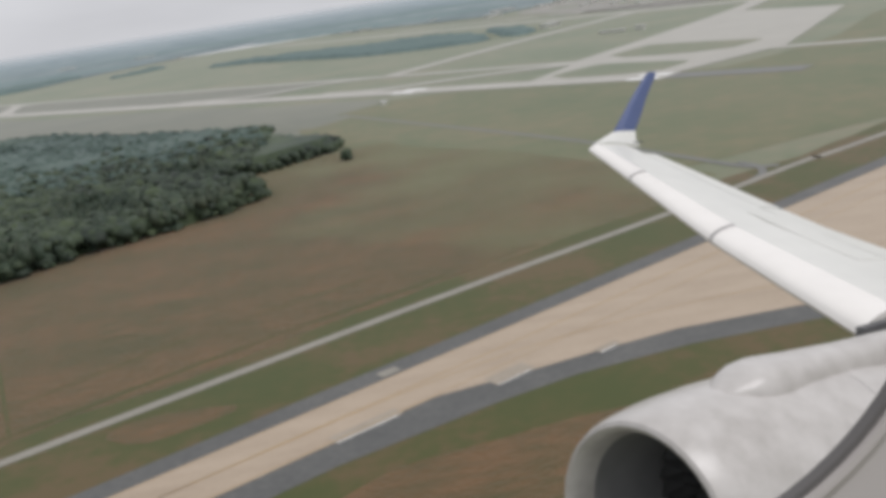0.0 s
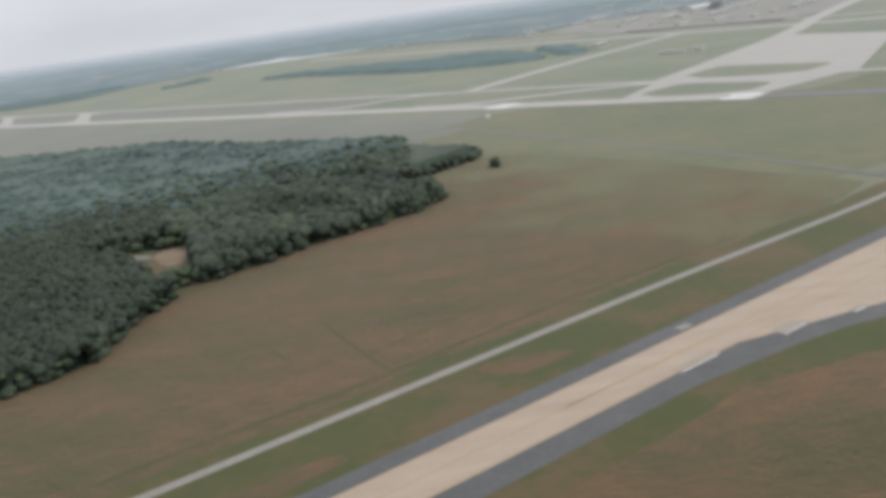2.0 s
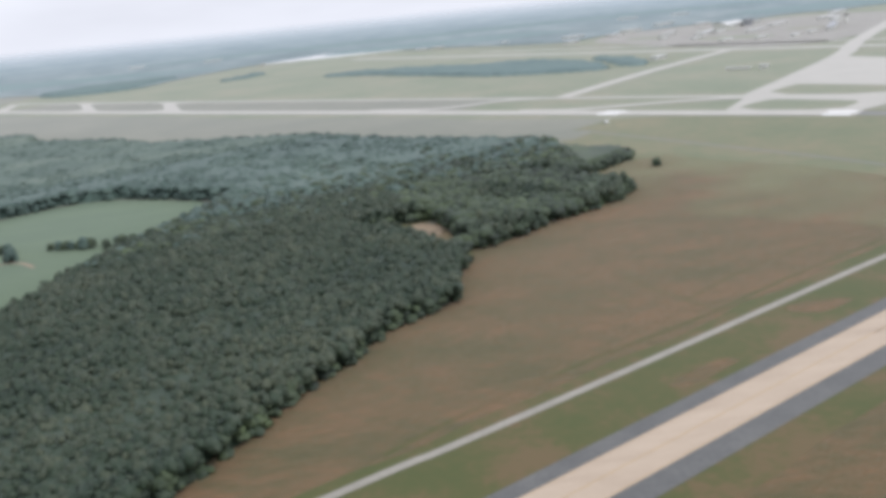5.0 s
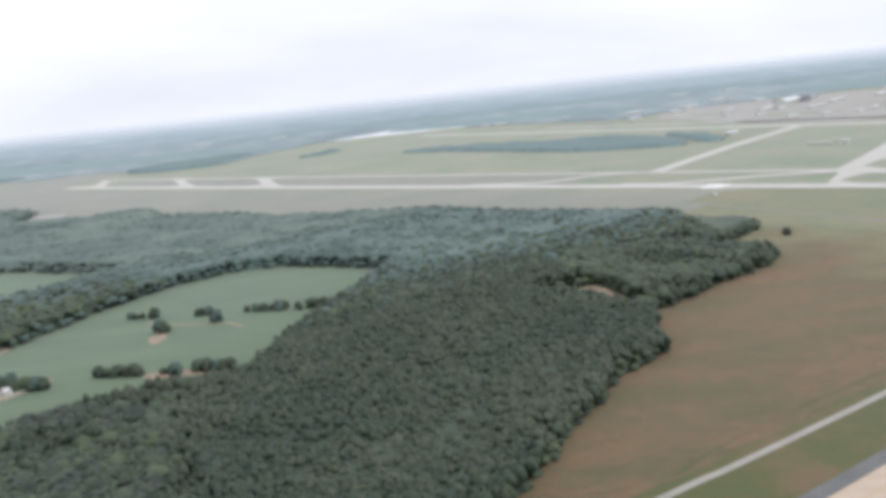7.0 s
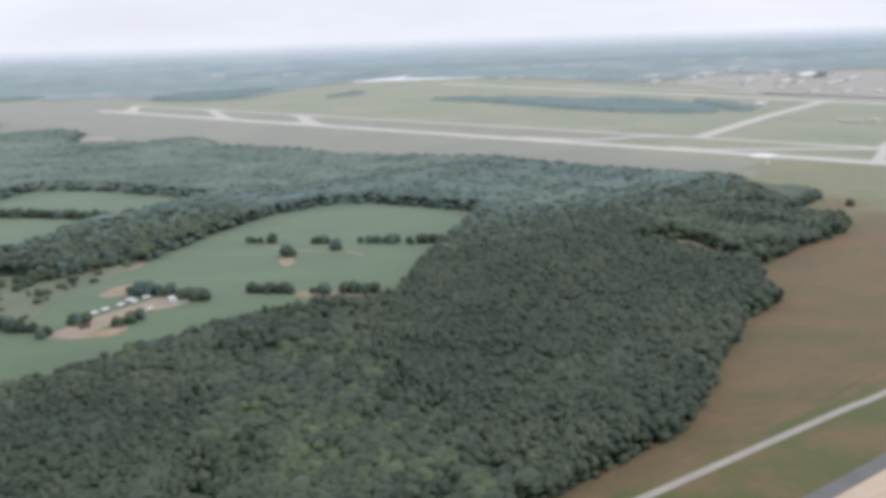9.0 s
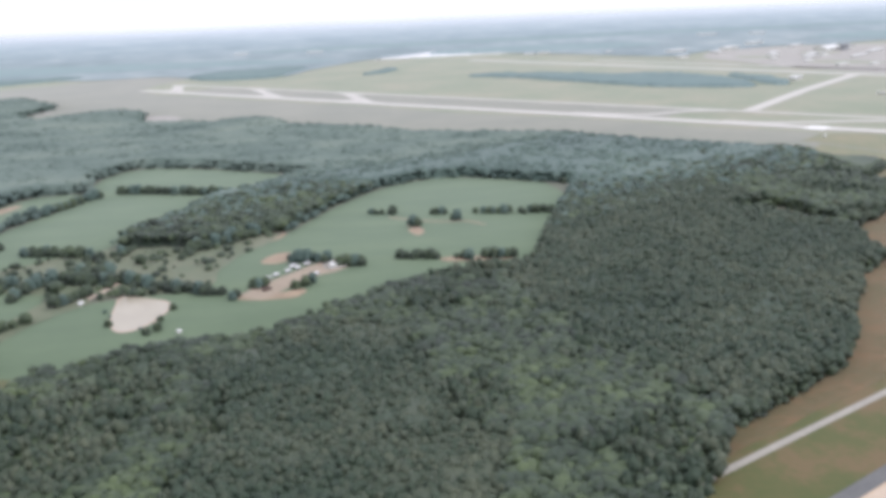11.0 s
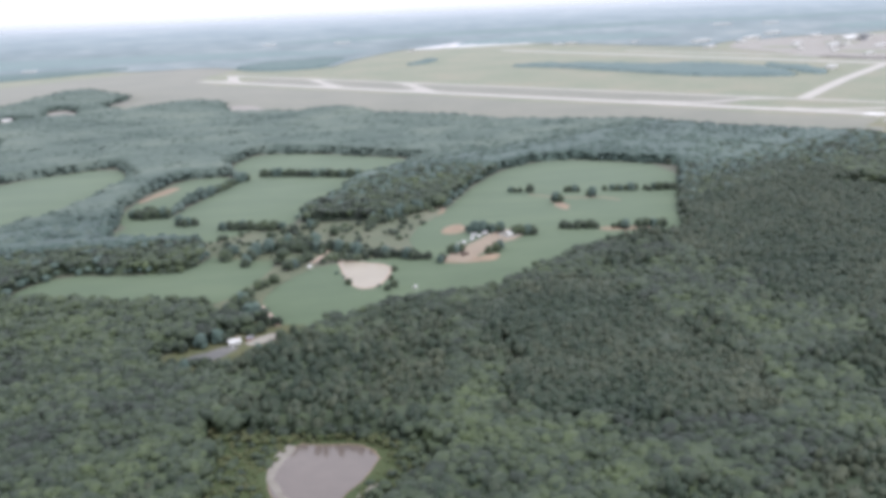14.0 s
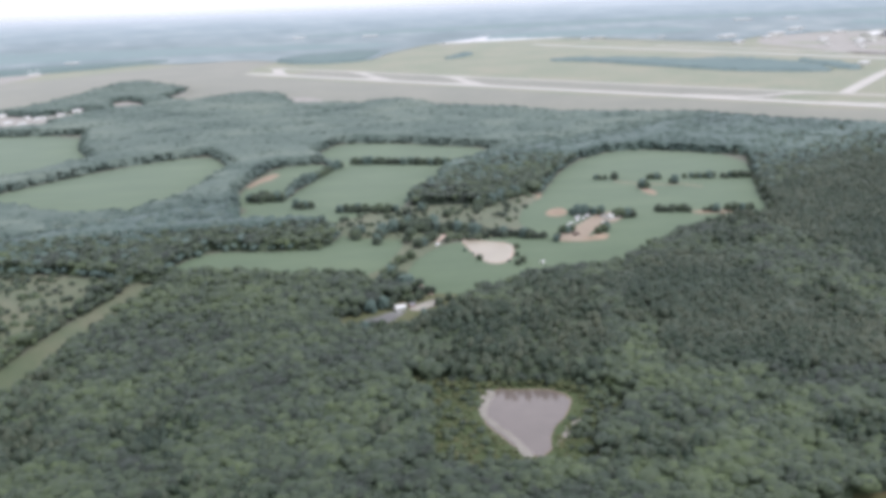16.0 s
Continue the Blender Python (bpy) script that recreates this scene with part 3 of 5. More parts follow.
for s0 in (22, 330):
    for w0 in (13, 37):
        slab("trim", s0, s0 + 34, w0, w0 + 11, 0.6, WHITE, "white runway marking bars", "marking")
slab("trim", 60, 2300, 30.5, 31.5, 0.58, WHITE, "white runway centre line", "marking")
sheet("ground", [(60, 1010), (-100, 1150), *(field(q, -25) for q in range(600, 2400, 200)), (-1380, 2560), (-1250, 2920), (-1401, 3070), (-1522, 3015), (-1900, 2700), (-2300, 2400), (-2200, 1500), (-1200, 1400), (-600, 1150), (-250, 850), (-40, 740), (0, 800)], 0.12, BROWNGRASS,
      "brownish rough grass between the woods and a runway", 1, 20)
sheet("ground", [(-95, 975), (-70, 760), (10, 590), (110, 440), (275, 490), (738, 742), (1100, 940), (1100, 1500), (700, 1200), (430, 940), (290, 830), (60, 1080)], 0.13, MOWN, "olive green mown grass before a runway", 1, 55)
slab("ground", 640, 2150, 52, 178, 0.14, BROWNGRASS, "brownish mown grass between runway and taxiway", "ground")
sheet("ground", [(-80, 995), (-29, 967), (-20, 940), (-62, 891), (-100, 930)], 0.2, BROWNGRASS, "worn bare patch in airfield grass", 2, 10)

# ---- water ----
sheet("ground", [(x + (x + 948) * 0.02, y + (y + 40) * 0.02) for x, y in POND], 0.42, EARTH, "narrow earthy bank of a pond", 1, 3.0)
sheet("water", POND, 0.48, WATER, "still muddy brown pond reflecting the pale sky", 1, 3.0, "pond")
sheet("ground", [(x + (x + 913) * 0.05, y + (y - 350) * 0.05) for x, y in POOL], 0.42, SAND, "pale sandy bank of a pond", 2, 1.0)
sheet("water", POOL, 0.48, SILT, "shallow pinkish pond in a green field", 2, 1.5, "pond")
sheet("road", DRIVE, 0.46, WORN, "grey drive beside a house", 1, 1.0, "drive")
sheet("road", FORECOURT, 0.47, ROAD, "pale gravel forecourt beside a house", 1, 1.0, "drive")
sheet("road", [(-1057, 166), (-1032, 175), (-1022, 168), (-1029, 157), (-1054, 149)], 0.50, ASPHALT, "dark parking place beside a house", 1, 1.0, "drive")
sheet("ground", [(-834, 372), (-819, 399), (-784, 442), (-758, 474), (-724, 466), (-742, 433), (-772, 416), (-796, 382), (-809, 357)], 0.33, YARD, "grey-brown dirt yard with parked lorries", 1, 2.0)
sheet("ground", [(-792, 380), (-776, 374), (-785, 363), (-806, 360)], 0.35, EARTH, "bare sandy earth at the edge of a yard", 1, 2.0)
sheet("ground", [(-768, 462), (-745, 476), (-722, 468), (-738, 440), (-760, 440)], 0.36, EARTH, "bare reddish earth in a yard", 1, 3.0)
sheet("ground", [(-824, 475), (-817, 499), (-800, 512), (-792, 502), (-796, 480), (-811, 467)], 0.33, EARTH, "bare brown earth beside a yard", 1, 3.0)
sheet("ground", [(-762, 447), (-764, 461), (-746, 470), (-738, 458), (-740, 445), (-756, 435)], 0.39, DUST, "pale trodden ground in a yard", 1, 2.0)
sheet("ground", [(-833, 370), (-816, 382), (-800, 374), (-777, 384), (-774, 372), (-782, 359), (-802, 358), (-830, 362)], 0.31, EARTH, "strip of bare tan earth beside a yard", 1, 2.5)
sheet("ground", [(-652, 440), (-626, 433), (-611, 435), (-583, 430), (-583, 442), (-615, 451), (-650, 454)], 0.31, EARTH, "strip of bare earth under a hedge", 1, 1.5)
sheet("ground", [(-676, 563), (-671, 580), (-660, 578), (-656, 558), (-664, 538)], 0.32, EARTH, "bare earth round a lone tree", 1, 2.0)
band("ground", curve_line([(-692, 634), (-662, 611), (-632, 597), (-608, 592), (-590, 571)]), 4.0, 0.31, EARTH, "thin worn earth track across a crop field", "ground")
sheet("ground", [(-938, 194), (-921, 204), (-908, 216), (-880, 246), (-865, 232), (-900, 206), (-916, 188)], 0.40, BROWNGRASS, "tan grass at the corner of a crop field", 1, 2.0)
sheet("ground", [(-972, 8), (-984, -28), (-966, -69), (-962, -95), (-955, -95), (-961, -70), (-972, -44), (-977, -30), (-970, -11), (-963, 4)], 0.52, DUST, "bare tan bank along a pond", 1, 1.5)
sheet("ground", [(-930, -62), (-924, -47), (-914, -50), (-924, -60), (-936, -80), (-942, -84)], 0.52, DUST, "small earth spit in a pond", 1, 1.0)
sheet("ground", [(-321, 556), (-306, 563), (-282, 554), (-281, 544), (-305, 550)], 0.46, DUST, "pale bare ground in a clearing", 1, 1.5)
sheet("ground", [(-283, 551), (-275, 564), (-258, 556), (-254, 520), (-268, 514)], 0.50, EARTH, "bare red-brown earth in a clearing", 1, 1.5)

# ---- trees ----
def ico(level):
    bm = bmesh.new()
    bmesh.ops.create_icosphere(bm, subdivisions=level, radius=1.0)
    bm.verts.ensure_lookup_table()
    v = np.array([q.co[:] for q in bm.verts])
    f = np.array([[q.index for q in t.verts] for t in bm.faces])
    bm.free()
    return v, f


ICO = {k: ico(k) for k in (1, 2)}
RNG = np.random.default_rng(7)


def crown_shape(clumps, size, squash=1.0, cone=0.0, rng=RNG, level=2):
    """One crown of unit radius: a lobed, uneven body with leaf clumps standing out from it. Triangles."""
    v0, f0 = ICO[level]
    lobes = rng.normal(0, 1, (6 if level == 1 else 11, 3))
    lobes /= np.linalg.norm(lobes, axis=1, keepdims=True)
    swell = np.clip((v0 @ lobes.T).max(axis=1), 0, 1) ** (3 if level == 1 else 7)
    core = v0 * (0.60 + 0.32 * swell + 0.18 * rng.random(len(v0)))[:, None]
    vs, fs, k = [core], [f0], len(core)
    for i in range(clumps):
        z = 1 - 1.5 * (i + 0.5) / clumps
        a = i * 2.39996 + rng.random() * 0.8
        r = math.sqrt(max(0.0, 1 - z * z))
        p = np.array([r * math.cos(a), r * math.sin(a), z])
        nrm = p + rng.normal(0, 0.22, 3) + np.array([0, 0, 0.2])
        nrm /= np.linalg.norm(nrm)
        p = p * (0.74 + 0.24 * rng.random())
        t = np.cross(nrm, rng.normal(0, 1, 3))
        t /= np.linalg.norm(t)
        b = np.cross(nrm, t)
        s = size * (0.7 + 0.7 * rng.random())
        q = [p + s * (t * u + b * w) - nrm * s * 0.4 for u, w in ((-0.9, -0.5), (0.2, -0.95), (1.0, 0.1), (0.15, 0.95), (-0.85, 0.6))]
        vs.append(np.array([p + nrm * s * 0.2, *q]))
        fs.append(np.array([[0, 1, 2], [0, 2, 3], [0, 3, 4], [0, 4, 5], [0, 5, 1]]) + k)
        k += 6
    v, f = np.concatenate(vs), np.concatenate(fs)
    if cone:
        v[:, :2] *= (1 - cone * (v[:, 2:] + 1) / 2)
    v[:, 2] *= squash
    return v, f


def grove(name, xy, shapes, radius, height, mat, label, seed, category="woodland", even=1.0):
    """Many crowns as one piece of woodland."""
    rng = np.random.default_rng(seed)
    vs, fs, k = [], [], 0
    pick = rng.integers(0, len(shapes), len(xy))
    for i, (v, f) in enumerate(shapes):
        at = xy[pick == i]
        if not len(at):
            continue
        n = len(at)
        a = rng.random(n) * 6.283
        low = np.array([noise.noise(Vector((x / 34.0, y / 34.0, 0.7))) for x, y in at])
        r = radius * np.minimum((0.56 + 0.95 * rng.random(n) ** 1.6) * (1 + 0.4 * low), 1.3)
        wide = rng.uniform(0.78, 1.25, n)
        h = height * (1 - 0.22 * even + 0.4 * even * rng.random(n)) * (1 + 0.22 * even * low)
        h *= np.where((at[:, 0] > -95) & (at[:, 1] > 670) & (at[:, 1] < 840), 0.62, 1.0)
        r *= np.where((at[:, 0] > -95) & (at[:, 1] > 670) & (at[:, 1] < 840), 0.7, 1.0)
        c, s = np.cos(a) * r, np.sin(a) * r
        out = np.empty((n, len(v), 3), dtype=np.float32)
        vx, vy = wide[:, None] * v[:, 0], v[:, 1] / wide[:, None]
        out[:, :, 0] = at[:, :1] + c[:, None] * vx - s[:, None] * vy
        out[:, :, 1] = at[:, 1:] + s[:, None] * vx + c[:, None] * vy
        top = v[:, 2].max()
        out[:, :, 2] = (h - r * top)[:, None] + r[:, None] * v[:, 2] + terrain(at[:, 0], at[:, 1])[:, None]
        vs.append(out.reshape(-1, 3))
        fs.append((f[None] + (np.arange(n) * len(v))[:, None, None] + k).reshape(-1, 3))
        k += n * len(v)
    me = mesh_from(name, np.concatenate(vs), np.concatenate(fs), mat, True)
    return tagged(new(name, me), label, category, kind="stuff")


def scatter(ring, step, seed, holes=(), thin=1.0, edge=0.0):
    """Jittered places inside a ring and outside the holes."""
    rng = np.random.default_rng(seed)
    p = np.array(ring, dtype=float)
    (x0, y0), (x1, y1) = p.min(axis=0), p.max(axis=0)
    gx, gy = np.meshgrid(np.arange(x0, x1, step), np.arange(y0, y1, step * 0.87))
    gx[1::2] += step / 2
    x = (gx + rng.uniform(-0.38, 0.38, gx.shape) * step).ravel()
    y = (gy + rng.uniform(-0.38, 0.38, gy.shape) * step).ravel()
    ok = inside(x, y, ring) & (rng.random(len(x)) < thin)
    for h in holes:
        ok &= ~inside(x, y, h)
    return np.stack([x[ok], y[ok]], axis=1)


BROAD = [crown_shape(14, 0.24, 0.72, level=2) for _ in range(14)]
DENSE = [crown_shape(8, 0.28, 0.95, 0.22, level=1) for _ in range(12)]
CONIFER = [crown_shape(9, 0.28, 1.15, 0.32, level=1) for _ in range(8)]
MIDDLE = [crown_shape(5, 0.5, 0.7, level=1) for _ in range(8)]
SPARSE = [crown_shape(2, 0.6, 0.45, level=1) for _ in range(6)]

HOLES = [shrink(r, 4.5) for r in OPEN]
DENSE_RING = [(-250, 420), (-300, 700), (-450, 720), (-590, 400), (-606, 345), (-574, 228), (-541, 132), (-500, 40), (-380, 120), (-250, 330)]
PLANTATION = [(-855, 187), (-787, 235), (-731, 263), (-697, 243), (-680, 143), (-671, 76), (-645, 58), (-671, -33), (-813, -6), (-831, 51), (-806, 92), (-814, 142)]


def dense(x, y):
    """True inside the two stands of slender crowns."""
    return inside(x, y, DENSE_RING) | inside(x, y, PLANTATION)


def off_line(p):
    """How far places lie to the side of the line that runs along (-0.872, -0.489)."""
    return p[:, 0] * -0.489 + p[:, 1] * 0.872


SPINNEY = [(-1010, 520), (-940, 700), (-880, 800), (-780, 820), (-690, 790), (-750, 690), (-800, 580), (-862, 480)]


def zone(x, y):
    """The same, with the woods south of and between the fields counted among the near ones."""
    return x * -0.489 + y * 0.872 - 300.0 * ((y < 480) | inside(x, y, SPINNEY))


pines = scatter(WOOD, 5.3, 11, [*HOLES])
pines = pines[dense(pines[:, 0], pines[:, 1]) & (off_line(pines) < 760)]
grove("forest", pines, DENSE, 4.7, 14.8, PINE, "dense dark green wood of slender crowns", 1, even=0.65)
near = scatter(WOOD, 7.2, 14, HOLES)
near = near[~dense(near[:, 0], near[:, 1]) & (off_line(near) < 700) & (near[:, 0] > -1500)]
CONIFERS = [(-991, 163), (-1023, 102), (-1014, 41), (-976, 10), (-933, 4), (-890, 0), (-866, 49), (-850, 150), (-870, 215), (-905, 200), (-933, 158)]
LEAFY = [(-1093, 159), (-1035, 93), (-1028, -11), (-1075, -90), (-1160, -70), (-1180, 60)]
# stands of taller dark conifers among the broadleaf trees
stand = np.array([noise.noise(Vector((x / 75.0, y / 75.0, 4.2))) + 0.35 * noise.noise(Vector((x / 11.0, y / 11.0, 8.1))) for x, y in near]) > 0.17
stand |= inside(near[:, 0], near[:, 1], CONIFERS)
stand &= ~inside(near[:, 0], near[:, 1], LEAFY)
grove("forest", near[~stand], BROAD, 7.0, 14.6, LEAF, "mixed broadleaf wood with rounded green crowns", 2, even=0.6)
grove("forest", near[stand], CONIFER, 5.3, 16.6, PINE, "stands of tall dark conifers among broadleaf trees", 7)
rest = scatter(WOOD, 8.2, 12, HOLES)
rest = rest[(off_line(rest) >= 700) & (off_line(rest) < 1200) & (rest[:, 0] > -1500)]
# the green wood passes gradually into copies tinted bluer to stand in for haze
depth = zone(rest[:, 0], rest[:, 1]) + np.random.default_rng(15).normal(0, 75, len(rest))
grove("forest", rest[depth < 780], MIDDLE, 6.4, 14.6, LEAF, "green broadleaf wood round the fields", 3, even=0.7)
grove("forest", rest[(depth >= 780) & (depth < 1130)], MIDDLE, 6.6, 14.6, HAZED_MIDLEAF, "broadleaf wood behind the fields, dulled by painted haze", 8, even=0.5)
grove("forest", rest[depth >= 1130], MIDDLE, 6.4, 14.6, HAZED_BLUELEAF, "woodland behind the fields, painted blue-green for haze", 5, even=0.6)
far_rest = scatter(WOOD, 15.0, 13, HOLES)
fa = off_line(far_rest)
far_rest = far_rest[(fa >= 1200) | ((far_rest[:, 0] <= -1500) & (fa >= 500))]
grove("forest", far_rest, SPARSE, 8.0, 14.6, HAZED_BLUELEAF, "woodland behind the fields, painted blue-green for haze", 6, even=0.35)


def understorey(ring, holes, step, high, keep, mat, label, seed, rough=1.0):
    """An uneven lower canopy that closes a wood beneath its crowns."""
    p = np.array(ring, dtype=float)
    (x0, y0), (x1, y1) = p.min(axis=0), p.max(axis=0)
    gx, gy = np.meshgrid(np.arange(x0, x1, step), np.arange(y0, y1, step))
    rng = np.random.default_rng(seed)
    x = (gx + rng.uniform(-0.3, 0.3, gx.shape) * step).ravel()
    y = (gy + rng.uniform(-0.3, 0.3, gy.shape) * step).ravel()
    core = inside(x, y, ring)
    ok = inside(x, y, shrink(ring, 4.0)) & keep(x, y)
    for near_edge, far_edge in holes:
        core &= ~inside(x, y, far_edge)
        ok &= ~inside(x, y, near_edge)
    skirt = ok & ~core
    z = high + rough * rng.uniform(-1.3, 1.3, len(x)) + 1.6 * rough * np.sin(x / 23.0 + np.sin(y / 31.0)) * np.cos(y / 19.0)
    z[skirt] *= rng.uniform(0.55, 0.88, skirt.sum())
    i = np.arange(len(x)).reshape(gx.shape)
    f = np.stack([i[:-1, :-1].ravel(), i[:-1, 1:].ravel(), i[1:, 1:].ravel(), i[1:, :-1].ravel()], axis=1)
    f = f[ok[f].all(axis=1)]
    pairs = np.sort(np.concatenate([f[:, [0, 1]], f[:, [1, 2]], f[:, [2, 3]], f[:, [3, 0]]]), axis=1)
    sides, times = np.unique(pairs, axis=0, return_counts=True)
    z[np.unique(sides[times == 1])] = 0.0
    order = np.full(len(x), -1)
    got = np.unique(f)
    order[got] = np.arange(len(got))
    me = mesh_from("forest", np.stack([x, y, z + terrain(x, y)], axis=1)[got], order[f], mat, True)
    return tagged(new("forest", me), label, "woodland", kind="stuff")


WIDE_HOLES = [(shrink(r, 1.0), shrink(r, 9.0)) for r in OPEN]
INNER_WOOD = shrink(WOOD, -5.0)
understorey(INNER_WOOD, WIDE_HOLES, 4.5, 11.4, dense, PINE, "lower canopy of the dense wood", 71, 0.28)
for z0, z1, step, high, m_, label, k, rough in ((-999, 790, 5.0, 11.0, LEAF, "lower canopy of the broadleaf wood", 72, 0.45), (785, 1140, 6.0, 13.3, HAZED_MIDLEAF, "lower canopy of the wood behind the fields", 74, 0.6),
                                                (1135, 9999, 7.0, 13.6, HAZED_BLUELEAF, "lower canopy of the far woodland", 73, 0.5)):
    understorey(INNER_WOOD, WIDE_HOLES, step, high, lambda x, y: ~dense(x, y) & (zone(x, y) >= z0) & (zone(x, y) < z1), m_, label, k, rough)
WOODS_FAR = [
    [(-425, 2417), (-269, 2300), (-41, 1905), (45, 1810), (196, 1735), (238, 1745), (250, 1860), (215, 2080), (120, 2210), (27, 2190), (-116, 2320), (-271, 2430)],
    [(262, 1740), (320, 1745), (355, 1880), (315, 2030), (262, 2060), (270, 1900)],
    [(-715, 2640), (-650, 2650), (-560, 2810), (-590, 2850), (-650, 2770)],
    [(-1312, 3010), (-849, 3200), (-950, 2900), (-960, 2720), (-1110, 2690), (-1256, 2750)],
    [(-2600, 3000), (-1700, 3200), (-1720, 3080), (-2000, 2900), (-2600, 2600)],
]
HORIZON_WOODS = [
    [(-3600, 3500), (-2400, 3300), (-1500, 3420), (-900, 3300), (-700, 3500), (-1300, 3800), (-2500, 4000), (-3600, 4100)],
    [(-500, 3500), (0, 3420), (300, 3300), (700, 3500), (400, 3800), (-300, 3850)],
    [(1100, 3300), (1900, 3000), (3000, 2900), (3200, 3500), (2000, 3600), (1300, 3700)],
    [(-1500, 4200), (-200, 4100), (900, 4200), (1800, 4100), (2600, 4300), (1000, 4500), (-900, 4500)],
]
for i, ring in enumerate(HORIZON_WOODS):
    understorey(smooth_ring(ring, 2), [], 30.0, 3.5, lambda x, y: x > -9e9, HAZED_FARLEAF, "woodland near the horizon, tinted blue-grey for haze", 84 + i, 0.8)
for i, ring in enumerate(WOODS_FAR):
    understorey(smooth_ring(ring, 2), [], 9.0, 7.0, lambda x, y: x > -9e9, HAZED_STRIPLEAF, "low strip of woodland on the airfield, haze in its colour", 30 + i, 1.1)

# ---- single trees, hedges and bushes ----
def tree_template(seed, height, radius, squash, mat):
    """A tree with a tapered trunk, limbs and a crown of leaf clumps; its base stands at the origin."""
    rng = np.random.default_rng(seed)
    root = new("tree")
    bm = bmesh.new()

    def limb(a, b, ra, rb):
        a, b = Vector(a), Vector(b)
        turn = (b - a).to_track_quat("Z", "Y").to_matrix().to_4x4()
        bmesh.ops.create_cone(bm, cap_ends=True, segments=7, radius1=ra, radius2=rb, depth=(b - a).length, matrix=Matrix.Translation((a + b) / 2) @ turn)

    fork = height * 0.38
    limb((0, 0, -0.3), (0.1, 0, fork), 0.45, 0.3)
    limb((0.1, 0, fork), (0, 0.2, height * 0.8), 0.3, 0.08)
    for k in range(4):
        a = k * 1.57 + rng.random()
        limb((0.1, 0, fork * (0.85 + 0.1 * k)), (math.cos(a) * radius * 0.6, math.sin(a) * radius * 0.6, height * (0.55 + 0.08 * rng.random())), 0.18, 0.05)
    part("trunk", bm, BARK, root, "grey-brown trunk with limbs")
    vs, fs, k = [], [], 0
    for i in range(10):
        v, f = crown_shape(11, 0.42, squash, 0.0, rng, 1)
        a = i * 1.05 + rng.random() * 0.6
        r = radius * (0.62 if i else 0.8) * (0.8 + 0.4 * rng.random())
        off = np.array([math.cos(a) * radius * 0.48, math.sin(a) * radius * 0.48, 0]) if i else np.zeros(3)
        drop = r * squash * (1.0 if not i else 1.35 + 0.9 * rng.random())
        up = height - drop if i < 6 else r * squash * (0.75 + 0.3 * rng.random())
        vs.append(v * r + off + np.array([0, 0, up]))
        fs.append(f + k)
        k += len(v)
    crown = new("crown", mesh_from("crown", np.concatenate(vs), np.concatenate(fs), mat, True))
    crown.parent = root
    return root


TEMPLATES = [tree_template(40, 10.5, 5.2, 0.95, LEAF), tree_template(41, 12.0, 5.6, 1.0, HAZED_MIDLEAF), tree_template(42, 9.0, 5.0, 0.9, LEAF), tree_template(43, 10.0, 4.4, 1.1, LEAF)]
BUSHES = [tree_template(44, 6.0, 3.4, 0.8, LEAF), tree_template(45, 5.0, 2.8, 0.85, HAZED_MIDLEAF)]
trng = np.random.default_rng(99)
used = set()


def plant(x, y, kinds, size, label, group):
    k = int(trng.integers(len(kinds)))
    m = pose(x * U, y * U, 0.05, 0, 0, float(trng.random() * 360)) @ Matrix.Scale(size * (0.76 + 0.44 * float(trng.random())), 4)
    t = kinds[k]
    if t.name in used:
        t = copy_thing(t, m)
    else:
        used.add(t.name)
        t.matrix_basis = m
    return tagged(t, label, "tree", group)


